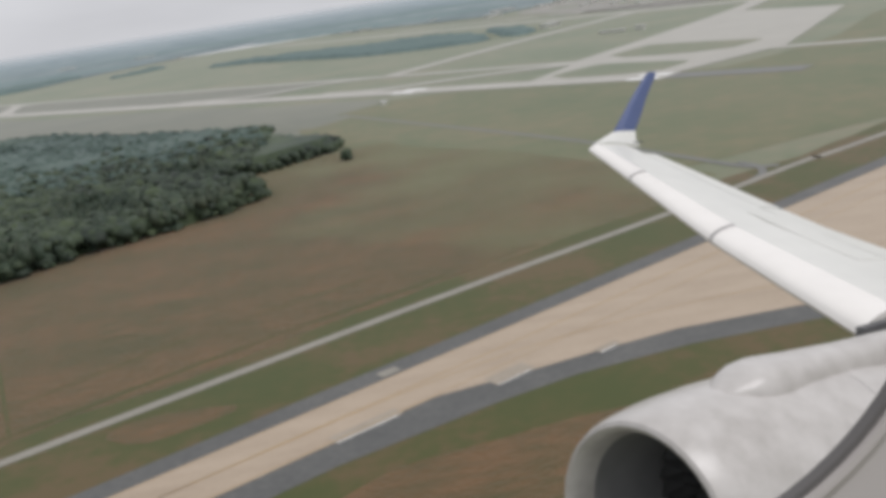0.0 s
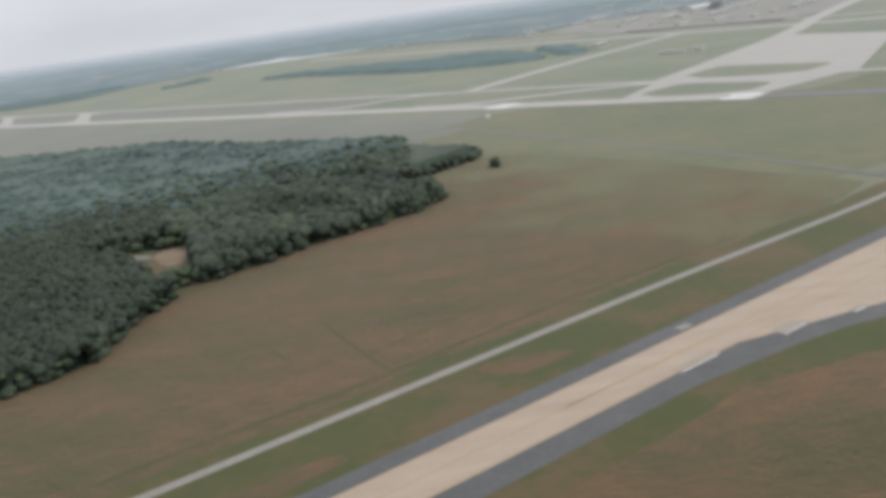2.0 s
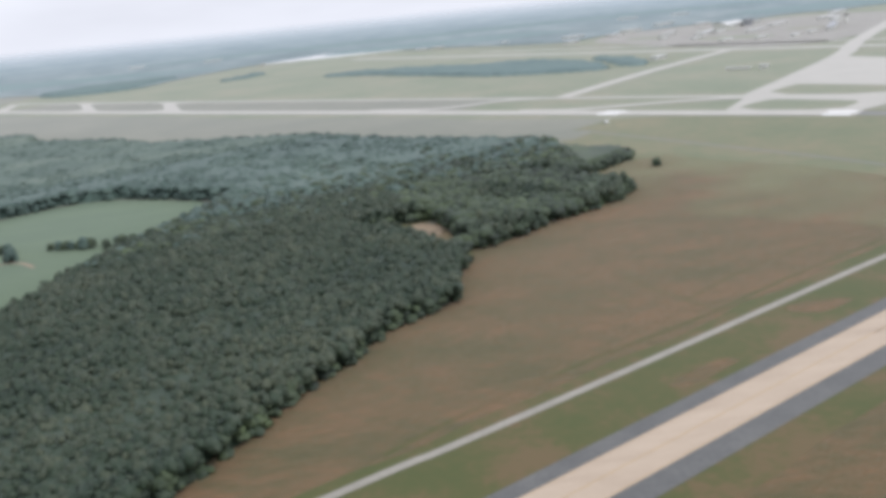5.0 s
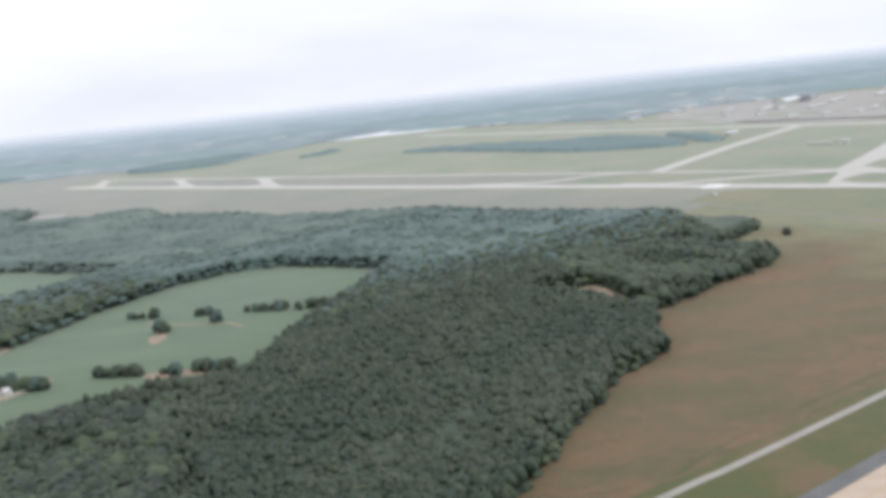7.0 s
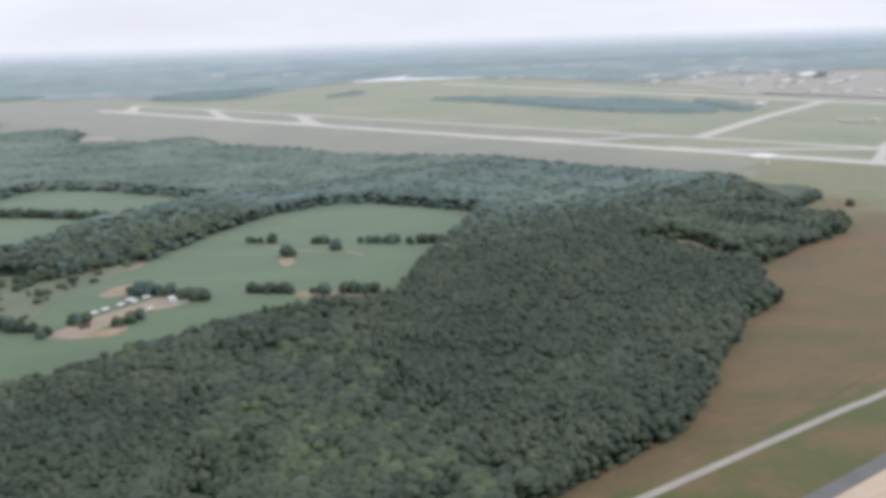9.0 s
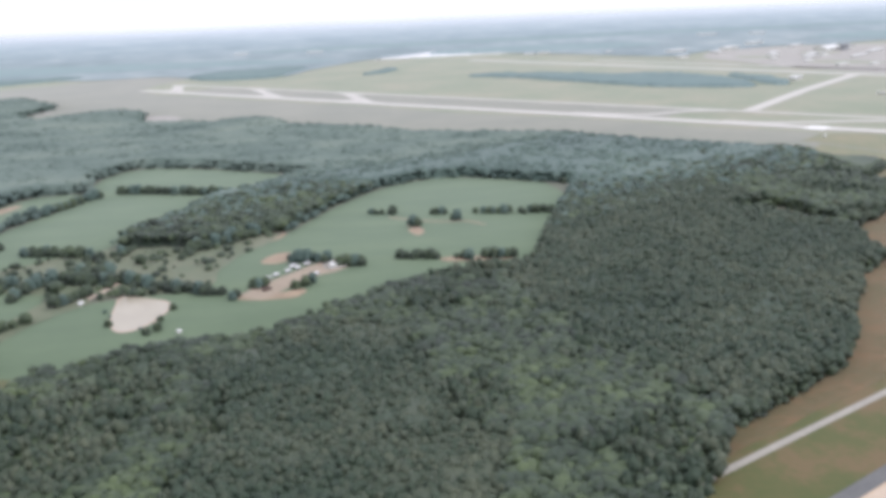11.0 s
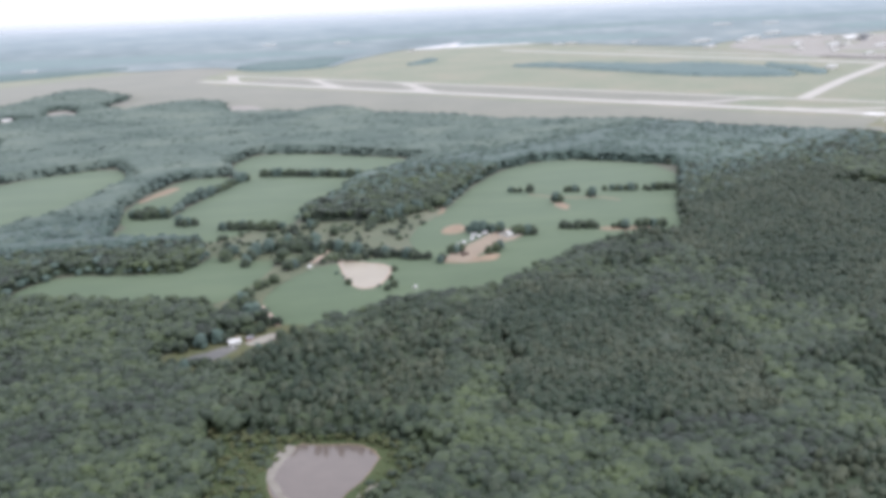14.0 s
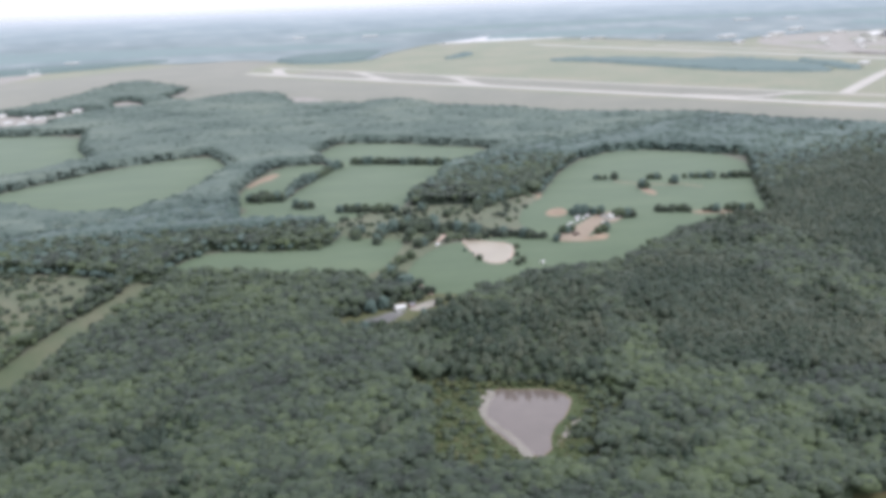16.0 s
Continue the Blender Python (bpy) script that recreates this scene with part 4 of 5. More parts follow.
ROWS_OF_TREES = (
    (-1051, 873, -868, 811, 26, 1.0, "trees of the long field hedge"), (-1129, 597, -1103, 590, 6, 0.9, "trees of a field hedge"), (-1072, 561, -1000, 541, 13, 0.95, "trees of a field hedge"),
    (-1139, 705, -1070, 851, 22, 0.9, "trees along the slanting field edge"), (-1194, 648, -1143, 640, 9, 1.0, "trees in a field clump"), (-1186, 660, -1150, 655, 7, 1.0, "trees in a field clump"),
    (-1056, 427, -1046, 461, 6, 0.95, "trees in the south field"), (-1031, 397, -1023, 452, 8, 0.95, "trees in the south field"), (-1012, 452, -954, 437, 13, 1.0, "trees along the lane"),
    (-1000, 470, -960, 462, 8, 1.0, "trees along the lane"), (-988, 372, -966, 408, 7, 0.9, "trees along the lane"), (-996, 347, -1014, 319, 6, 0.8, "trees along the lane"),
    (-1020, 305, -1030, 272, 6, 0.9, "trees along the lane"), (-1036, 262, -1000, 236, 9, 0.95, "trees along the lane"), (-1022, 280, -1006, 250, 6, 0.9, "trees along the lane"),
    (-950, 449, -913, 416, 9, 0.9, "trees of the hedge above the pond"), (-913, 416, -844, 377, 15, 0.8, "trees of the hedge above the pond"), (-905, 530, -827, 593, 14, 1.0, "trees at the scrub's edge"),
    (-898, 545, -840, 596, 10, 1.0, "trees at the scrub's edge"), (-944, 501, -940, 503, 2, 0.8, "trees in the scrub"), (-906, 504, -900, 508, 2, 0.8, "trees in the scrub"), (-1000, 520, -955, 545, 5, 0.8, "trees in the scrub"),
    (-792, 470, -754, 466, 8, 0.85, "trees round the yard"), (-750, 450, -721, 443, 7, 0.9, "trees round the yard"), (-825, 398, -811, 396, 4, 0.8, "trees round the yard"), (-838, 367, -834, 369, 2, 0.75, "trees round the yard"),
    (-786, 380, -770, 403, 5, 0.75, "trees round the yard"), (-690, 459, -651, 451, 9, 0.8, "trees in the east field"), (-637, 448, -634, 446, 1, 0.5, "trees in the east field"), (-628, 446, -622, 445, 2, 0.72, "trees in the east field"), (-612, 445, -580, 438, 8, 0.8, "trees in the east field"),
    (-718, 658, -696, 650, 5, 0.6, "trees in the east field"), (-689, 653, -686, 650, 1, 0.9, "trees in the east field"), (-671, 584, -663, 580, 2, 1.15, "trees in the east field"), (-645, 638, -627, 632, 4, 0.75, "trees in the east field"), (-622, 606, -616, 601, 2, 0.8, "trees in the east field"),
    (-594, 628, -556, 620, 8, 0.75, "trees in the east field"), (-546, 618, -506, 609, 8, 0.8, "trees in the east field"),
)
for x0, y0, x1, y1, count, size, grp in ROWS_OF_TREES:
    count = max(1, int(count * 1.1))
    for i in range(count):
        t = (i + 0.5 + trng.uniform(-0.3, 0.3)) / count
        plant(x0 + (x1 - x0) * t + trng.normal(0, 1.5), y0 + (y1 - y0) * t + trng.normal(0, 1.8), TEMPLATES, size * 1.04, "dark green broadleaf tree in a hedge row", grp)
for x, y, size in ((-1046, 184, 0.8), (-1034, 192, 0.9), (-1008, 203, 0.8), (-1001, 209, 0.9), (-1028, 190, 0.7), (-1060, 178, 0.9), (-984, 190, 0.7), (-974, 200, 0.75), (-1000, 168, 0.6), (-1038, 146, 0.6), (-1052, 140, 0.7), (-1020, 140, 0.65)):
    plant(x, y, TEMPLATES, size, "green broadleaf tree beside a drive", "trees round the house")
plant(-25, 688, BUSHES, 2.0, "lone round bush in dry meadow grass", "")
for x, y in ((-928, 318), (-939, 352), (-883, 350), (-888, 322), (-893, 292), (-894, 266), (-900, 304), (-932, 340), (-886, 300), (-966, 384)):
    plant(x, y, BUSHES, 0.72, "low green bush on a pond bank", "bushes round the pond")
# low growth in the glade, the scrub, the ride and the marsh
LOW = [crown_shape(4, 0.5, 0.7, level=1) for _ in range(4)]
grove("shrubs", np.concatenate([scatter(GLADE, 9.0, 61, [shrink(RIDE, 4)], 0.4), scatter(SCRUBLAND, 12.0, 62, (), 0.42)]), LOW, 4.2, 5.5, LEAF, "scattered low shrubs in rough grass", 63, "shrubs")
grove("shrubs", scatter([(-1074, 160), (-1020, 152), (-985, 178), (-962, 186), (-988, 152), (-1008, 130), (-1046, 120), (-1075, 142)], 5.0, 58, (), 0.8), LOW, 3.6, 4.2, LEAF, "low bushes before a drive", 59, "shrubs")
BANKS = shrink(POND, 4)
grove("shrubs", scatter([(-1026, 38), (-990, 22), (-964, 18), (-913, 6), (-890, -10), (-897, -18), (-915, -5), (-964, 9), (-992, 12), (-1020, 26)], 3.6, 52, [BANKS], 0.85), LOW, 2.8, 4.2, REED, "bright green bushes between a pond and a wood", 53, "shrubs")
grove("shrubs", scatter(MARSH, 4.0, 64, [BANKS], 0.7), LOW, 2.4, 1.9, REED, "low green marsh growth round a pond", 65, "shrubs")
grove("shrubs", scatter([(-910, 0), (-878, -10), (-876, -55), (-900, -78), (-930, -84), (-924, -66), (-910, -46), (-906, -20)], 5.5, 56, [BANKS], 0.75), LOW, 3.4, 4.6, LEAF, "leafy bushes on a pond bank", 57, "shrubs")
grove("shrubs", scatter(MARSH, 7.5, 54, [BANKS], 0.45), LOW, 3.4, 4.0, LEAF, "scattered bushes in marsh growth", 55, "shrubs")
edge_ring = np.array(WOOD[2:24], dtype=float)
edge_pts = []
for a, b in zip(edge_ring, edge_ring[1:]):
    for i in range(max(1, int(np.linalg.norm(b - a) / 3.4))):
        edge_pts.append(a + (b - a) * trng.random() + trng.normal(0, 1.2, 2) + np.array([-3.0, 2.0]))
grove("forest", np.array(edge_pts), BROAD, 4.4, 10.5, LEAF, "dense trees along the edge of a wood", 66)
rim_pts = []
for ring in OPEN[1:7] + OPEN[8:]:
    ring = np.array(shrink(ring, 3.5))
    for a, b in zip(ring, np.roll(ring, -1, axis=0)):
        for i in range(max(1, int(np.linalg.norm(b - a) / 3.6))):
            rim_pts.append(a + (b - a) * trng.random() + trng.normal(0, 1.0, 2))
rim_pts = np.array(rim_pts)
rim_ok = inside(rim_pts[:, 0], rim_pts[:, 1], WOOD)
for ring in OPEN:
    rim_ok &= ~inside(rim_pts[:, 0], rim_pts[:, 1], shrink(ring, 1.0))
rim_pts = rim_pts[rim_ok]
rim_near = off_line(rim_pts) < 900
rim_far = off_line(rim_pts) > 1130
grove("shrubs", rim_pts[rim_near], LOW, 4.4, 7.6, LEAF, "leafy edge growth round the fields", 67, "shrubs")
grove("shrubs", rim_pts[rim_near][::2], LOW, 3.4, 4.8, LEAF, "low bushes at the foot of a wood", 72, "shrubs")
grove("shrubs", rim_pts[~rim_near & ~rim_far][::2], LOW, 4.6, 8.0, HAZED_MIDLEAF, "leafy edge growth round the fields", 69, "shrubs")
grove("shrubs", rim_pts[rim_far][::2], LOW, 5.6, 9.5, HAZED_BLUELEAF, "leafy edge growth round the far fields", 68, "shrubs", 0.3)
foot = np.array(edge_pts) + np.array([1.2, -0.8])
grove("shrubs", foot, LOW, 3.6, 5.2, LEAF, "low bushes along the edge of a wood", 78, "shrubs")


# ---- yard, house and vehicles ----
def wheel_bm(r, w):
    bm = bmesh.new()
    bmesh.ops.create_cone(bm, cap_ends=True, segments=12, radius1=r, radius2=r, depth=w, matrix=Matrix.Rotation(radians(90), 4, "X"))
    bmesh.ops.bevel(bm, geom=bm.edges[:], offset=0.05, segments=1, affect="EDGES")
    return bm


def lorry(x, y, turn, length, high, label, paint=PAINTW):
    """A box lorry: cargo box, cab with windscreen, chassis and wheels."""
    root = new("lorry")
    part("cargo_box", boxes((-length / 2, length / 2 - 2.2, -1.2, 1.2, 1.0, high), bevel=0.08), paint, root)
    bm = boxes((length / 2 - 2.0, length / 2, -1.1, 1.1, 0.6, 2.5), bevel=0.15)
    for v in bm.verts:
        if v.co.x > length / 2 - 0.5 and v.co.z > 1.7:
            v.co.x -= 0.45
    cab = part("cab", bm, paint, root)
    part("windscreen", boxes((length / 2 - 0.42, length / 2 - 0.28, -0.95, 0.95, 1.6, 2.3), bevel=0.03), GLASSD, cab)
    part("chassis", boxes((-length / 2, length / 2 - 0.2, -0.5, 0.5, 0.55, 0.95)), TYRE, root)
    for wx in (-length / 2 + 1.2, -length / 2 + 2.4, length / 2 - 1.1):
        for wy in (-1.0, 1.0):
            part("wheel", wheel_bm(0.5, 0.3), TYRE, root, at=Matrix.Translation((wx * U, wy * U, 0.5 * U)))
    root.matrix_basis = pose(x * U, y * U, 0.36 * U, 0, 0, turn)
    return tagged(root, label, "lorry", "vehicles in the yard")


for x, y, a, ln, hi in ((-790, 452, 40, 8, 3.0), (-785, 446, 70, 7, 2.9), (-794, 438, 55, 7, 2.9), (-777, 457, 20, 7, 2.9), (-811, 418, 50, 8, 2.9), (-804, 427, 55, 7, 2.8), (-767, 422, 60, 6, 2.8)):
    lorry(x, y, a, ln, hi, "white box lorry parked on a dirt yard")
lorry(-809, 384, 25, 8, 3.0, "white and red lorry parked on a dirt yard", PAINTR)


def gable_house(name, x, y, turn, ln, wd, high, ridge, wall_mat, roof_mat, label, category, lights=3, z=0.3, chimney=False):
    """A house with walls, a pitched roof with eaves, windows with frames and a door."""
    root = new(name)
    bm = bmesh.new()
    box(bm, -ln / 2, ln / 2, -wd / 2, wd / 2, -0.4, high)
    a = [bm.verts.new((s * ln / 2, w, h)) for s in (-1, 1) for w, h in ((-wd / 2, high), (wd / 2, high), (0, high + ridge * 0.96))]
    bm.faces.new(a[:3])
    bm.faces.new(a[3:])
    part("wall", bm, wall_mat, root)
    bm = bmesh.new()
    for s in (-1, 1):
        e = 0.5
        q = [bm.verts.new((sx * (ln / 2 + e), s * w, h + d)) for d in (0.0, 0.25) for sx, w, h in ((-1, wd / 2 + e, high - e * 2 * ridge / wd), (1, wd / 2 + e, high - e * 2 * ridge / wd), (1, 0, high + ridge), (-1, 0, high + ridge))]
        for idx in ((0, 1, 2, 3), (4, 5, 6, 7), (0, 1, 5, 4), (1, 2, 6, 5), (2, 3, 7, 6), (3, 0, 4, 7)):
            bm.faces.new([q[i] for i in idx])
    bmesh.ops.recalc_face_normals(bm, faces=bm.faces[:])
    roof = part("roof", bm, roof_mat, root)
    if chimney:
        part("chimney", boxes((ln * 0.2, ln * 0.2 + 0.9, -0.5, 0.5, high, high + ridge + 1.0), bevel=0.05), BRICKW, roof)
    for s in (-1, 1):
        for i in range(lights):
            wx = -ln / 2 + ln * (i + 0.5) / lights
            win = part("window", boxes((wx - 0.7, wx + 0.7, s * (wd / 2 + 0.04) - 0.06, s * (wd / 2 + 0.04) + 0.06, high * 0.35, high * 0.8)), WHITE, root)
            part("pane", boxes((wx - 0.55, wx + 0.55, s * (wd / 2 + 0.10) - 0.02, s * (wd / 2 + 0.10) + 0.02, high * 0.39, high * 0.76)), GLASSD, win)
    part("door", boxes((ln / 2 + 0.0, ln / 2 + 0.12, -0.5, 0.5, 0.0, 2.05), bevel=0.02), ROOFD, root)
    root.matrix_basis = pose(x * U, y * U, (z + float(terrain(x, y))) * U, 0, 0, turn)
    return tagged(root, label, category)


gable_house("house", -1020, 184, 20, 9, 6, 3.4, 1.9, WALLG, ROOFW, "white farmhouse with a pale roof beside a drive", "house", 4, chimney=True)
gable_house("shed", -1009, 192, 30, 5, 4, 2.4, 1.0, BRICKW, ROOFD, "small red shed beside a house", "shed", 2)
gable_house("shed", -745, 447, 20, 22, 8, 3.6, 1.6, WALLG, ROOFW, "long pale-roofed shed in a dirt yard", "shed", 5)
gable_house("shed", -868, 290, 40, 3, 2.4, 1.9, 0.7, WALLG, ROOFW, "tiny white shed in a green field", "shed", 1)
gable_house("shed", -895, 243, 10, 5, 3, 2.3, 0.9, WALLG, ROOFW, "tiny white shed at a field's edge", "shed", 1)
gable_house("shed", -966, 379, 30, 4, 3, 2.2, 0.8, WALLG, ROOFW, "small white shed beside the lane", "shed", 1)
gable_house("shed", 12, 1000, 40, 6, 4, 2.8, 0.9, WALLG, ROOFW, "small white equipment hut on airfield grass", "hut", 1)
sheet("ground", [(-672, 596), (-660, 590), (-664, 580), (-676, 584)], 0.3, EARTH, "patch of bare earth under field trees", 2, 1)
sheet("ground", [(-654, 450), (-612, 447), (-600, 440), (-640, 440)], 0.3, EARTH, "strip of bare earth beside field trees", 2, 1)
sheet("ground", [(-1206, 742), (-1192, 790), (-1176, 832), (-1158, 826), (-1166, 790), (-1184, 774), (-1196, 735)], 0.3, EARTH, "bare brown strip in a field", 1, 5)
band("road", curve_line([(-984, 206), (-994, 240), (-1012, 300), (-1000, 340), (-975, 372), (-950, 430), (-940, 470)]), 4.5, 0.34, SAND, "sandy farm lane between trees")
for ring in ([(-830, 610), (-800, 590), (-812, 560), (-850, 540)], [(-930, 545), (-880, 530), (-890, 500), (-935, 505)]):
    sheet("ground", ring, 0.3, EARTH, "bare tan earth in scrub", 1, 6)

# ---- airport buildings far off ----
def hall(x, y, turn, ln, wd, high, label, curved=0.0, glass=True, roof_mat=ROOFW, wall_mat=WALLG, category="building", name="airport_hall"):
    """A long hall: walls, a flat or curved roof and window bands."""
    root = new(name)
    part("wall", boxes((-ln / 2, ln / 2, -wd / 2, wd / 2, -1.0, high)), wall_mat, root)
    bm = bmesh.new()
    n = 8
    rows = []
    for i in range(n + 1):
        w = -wd / 2 - 1.5 + (wd + 3) * i / n
        z = high + 0.3 + curved * (1 - (2 * i / n - 1) ** 2)
        rows.append([bm.verts.new((s * (ln / 2 + 1.5), w, z + d)) for s, d in ((-1, 0), (1, 0), (1, 0.9), (-1, 0.9))])
    for a, b in zip(rows, rows[1:]):
        for k in range(4):
            bm.faces.new((a[k], a[(k + 1) % 4], b[(k + 1) % 4], b[k]))
    bm.faces.new(rows[0])
    bm.faces.new(rows[-1])
    bmesh.ops.recalc_face_normals(bm, faces=bm.faces[:])
    part("roof", bm, roof_mat, root)
    if curved:
        bm = bmesh.new()
        for s in (-1, 1):
            arch = [(-wd / 2 + wd * i / n, high + 0.2 + curved * (1 - (2 * i / n - 1) ** 2)) for i in range(n + 1)]
            bm.faces.new([bm.verts.new((s * ln / 2, w, z)) for w, z in arch])
        part("gable", bm, wall_mat, root)
    if glass:
        for s in (-1, 1):
            for i in range(max(2, int(ln / 22))):
                k = max(2, int(ln / 22))
                x0 = -ln / 2 + ln * (i + 0.12) / k
                part("window", boxes((x0, x0 + ln * 0.76 / k, s * (wd / 2 + 0.1) - 0.15, s * (wd / 2 + 0.1) + 0.15, high * 0.48, high * 0.68)), GLASSD, root)
    root.matrix_basis = pose(x * U, y * U, float(terrain(x, y)) * U, 0, 0, turn)
    return tagged(root, label, category, "airport buildings")


hall(880, 2690, 42, 120, 46, 10, "long white curved-roof airport terminal", 8)
hall(990, 2760, 42, 50, 36, 10, "grey-roofed airport building beside a terminal", 0, True, SLATE)
for x, y, a, ln, wd, hi in ((760, 2560, 42, 120, 40, 7), (660, 2620, 42, 110, 40, 6), (720, 2480, 42, 160, 26, 6), (850, 2420, 42, 200, 26, 6), (980, 2560, 42, 160, 34, 7), (1180, 2640, 42, 220, 40, 8), (1320, 2840, 42, 180, 50, 9),
                            (453, 2977, 30, 120, 60, 10), (657, 2982, 42, 150, 60, 12), (560, 2840, 42, 110, 50, 10), (380, 2700, 42, 90, 44, 9)):
    hall(x, y, a, ln * 0.62, wd * 0.55, hi * 0.8, "long low pale airport concourse", 0, True)
for x, y, a, ln, wd, hi in ((946, 3962, 0, 210, 80, 8), (1158, 3886, 5, 160, 90, 8), (-44, 3232, 0, 90, 60, 7), (20, 3260, 0, 110, 50, 7), (246, 3139, 0, 60, 44, 7), (-623, 3330, 0, 50, 40, 8), (-900, 4050, 0, 180, 90, 7), (-1250, 4150, 0, 150, 70, 7), (-2100, 3250, 0, 120, 60, 7)):
    hall(x, y, a, ln * 0.4, wd * 0.5, hi * 0.6, "large white flat-roofed warehouse in the distance", 0, False, category="warehouse", name="warehouse")
hall(371, 1851, 45, 46, 20, 7, "white airfield building beside a taxiway", 0, True)
hall(392, 1470, 135, 44, 6, 3, "long low white airfield equipment building", 0, False)
hall(428, 1440, 135, 14, 9, 6, "small white airfield equipment building", 0, False)
for ring in ([(-2284, 2982), (-2237, 3021), (-2229, 3127), (-2175, 3190), (-2052, 2944), (-2085, 2838), (-2087, 2688), (-2123, 2600), (-2127, 2503), (-2400, 2600), (-2500, 2900)], VILLAGE, YARD_FAR, YARD_WEST,
             [(-1551, 1962), (-1551, 2051), (-1482, 2046), (-1470, 1970), (-1522, 1925)], [(-1676, 2067), (-1623, 2070), (-1599, 1983), (-1664, 2011)]):
    sheet("ground", ring, 0.5, DUST, "pale cleared ground beyond the woods", 2, 8)
for x, y, a, ln in ((-1745, 1608, 20, 24), (-1690, 1718, 30, 22), (-1711, 1660, 10, 16), (-1857, 1695, 40, 20), (-1758, 1528, 20, 16), (-1800, 1560, 30, 18), (-1780, 1630, 70, 14), (-2150, 2960, 10, 60), (-2200, 3060, 0, 50), (-2110, 2800, 30, 40)):
    gable_house("house", x, y, a, ln, 11, 5, 2.5, WALLG, ROOFW, "distant pale building on cleared ground", "house", 3)
band("ground", curve_line([(-660, 3180), (-528, 3330), (-420, 3560), (-300, 3520), (-153, 3380), (106, 3020), (322, 2650), (458, 2260), (560, 2080)]), 11, 0.6, DUST, "long pale strip of bare ground round the airfield", "ground")
sheet("ground", [(430, 2700), (489, 2400), (575, 1930), (700, 1830), (800, 1870), (995, 2010), (1200, 2250), (1500, 2500), (1300, 2850), (900, 3000), (600, 2950)], 0.45, DUST, "pale paved and bare ground round the airport", 2, 25)
for ring in ([(620, 2280), (760, 2140), (820, 2200), (680, 2380)], [(760, 2640), (860, 2560), (900, 2620), (800, 2720)], [(900, 2330), (980, 2280), (1010, 2330), (920, 2400)], [(520, 2560), (620, 2500), (640, 2600), (540, 2680)]):
    sheet("ground", ring, 0.50, GRASS, "patch of grass among airport buildings", 2, 12)
hall(848, 3207, 36, 90, 26, 8, "long white cargo hall behind a terminal", 0, True)
hall(900, 2960, 36, 70, 24, 7, "long white cargo hall behind a terminal", 0, True)
hall(944, 2690, 42, 26, 22, 20, "grey block beside a curved-roof terminal", 0, True, SLATE, SLATE)
hall(985, 2245, 59, 230, 16, 8, "long grey airport concourse with dark windows", 0, True, SLATE)
for x, y, a, ln, wd, hi in ((640, 2330, 40, 44, 14, 5), (655, 2160, 40, 60, 12, 5), (730, 2120, 40, 50, 12, 5), (775, 2500, 42, 50, 16, 6), (800, 2080, 45, 36, 12, 5), (880, 2150, 45, 40, 14, 5), (1120, 2480, 42, 60, 20, 7), (1160, 2560, 42, 50, 20, 7), (590, 2460, 40, 30, 14, 5), (700, 2700, 42, 46, 16, 6)):
    hall(x, y, a, ln, wd, hi, "small pale airport building", 0, False)
tower = new("control_tower")
bm = bmesh.new()
bmesh.ops.create_cone(bm, cap_ends=True, segments=12, radius1=4.0, radius2=3.2, depth=22, matrix=Matrix.Translation((0, 0, 10)))
part("shaft", bm, WALLG, tower)
bm = bmesh.new()
bmesh.ops.create_cone(bm, cap_ends=True, segments=8, radius1=4.2, radius2=5.6, depth=4, matrix=Matrix.Translation((0, 0, 23)))
part("cab", bm, GLASSD, tower, "dark glazed cab")
bm = bmesh.new()
bmesh.ops.create_cone(bm, cap_ends=True, segments=8, radius1=6.0, radius2=5.0, depth=1, matrix=Matrix.Translation((0, 0, 25.6)))
part("roof", bm, ROOFD, tower)
tower.matrix_basis = pose(1078 * U, 2345 * U, 0)
tagged(tower, "slender grey airport control tower with glazed cab", "tower", "airport buildings")

# ---- the aircraft's starboard wing with its engine ----
SKIN = material("pale_grey_wing_paint", [(0.3, (0.54, 0.54, 0.50)), (0.7, (0.66, 0.655, 0.61))], 0.3, 2.0, 0.4, rough=0.32, spec=0.5)
SLATM = material("bright_leading_edge", [(0.3, (0.70, 0.675, 0.63)), (0.7, (0.80, 0.775, 0.73))], 0.3, 2.0, 0.4, rough=0.25, spec=0.6)
BLUE = material("blue_winglet_paint", [(0.3, (0.042, 0.066, 0.165)), (0.7, (0.056, 0.084, 0.20))], 0.4, 2.0, 0.4, rough=0.35, spec=0.5)
COWL = material("white_cowl_paint", [(0.32, (0.32, 0.30, 0.275)), (0.5, (0.43, 0.41, 0.385)), (0.68, (0.52, 0.50, 0.475))], 1.1, 5.0, 0.45, rough=0.28, spec=0.5)
DUCT = material("grey_inlet_duct", [(0.3, (0.180, 0.180, 0.180)), (0.7, (0.270, 0.270, 0.270))], 0.6, 3.0, 0.4, rough=0.5)
BLADE = material("dark_fan_metal", [(0.3, (0.06, 0.06, 0.06)), (0.7, (0.09, 0.09, 0.09))], 1.0, 5.0, 0.4, rough=0.45, metal=0.5)
SEAMLIGHT = material("grey_panel_seam", [(0.3, (0.27, 0.26, 0.25)), (0.7, (0.33, 0.32, 0.31))], 1.0, 5.0, 0.4)
SEAM = material("dark_panel_seam", [(0.3, (0.10, 0.10, 0.10)), (0.7, (0.14, 0.14, 0.14))], 1.0, 5.0, 0.4)


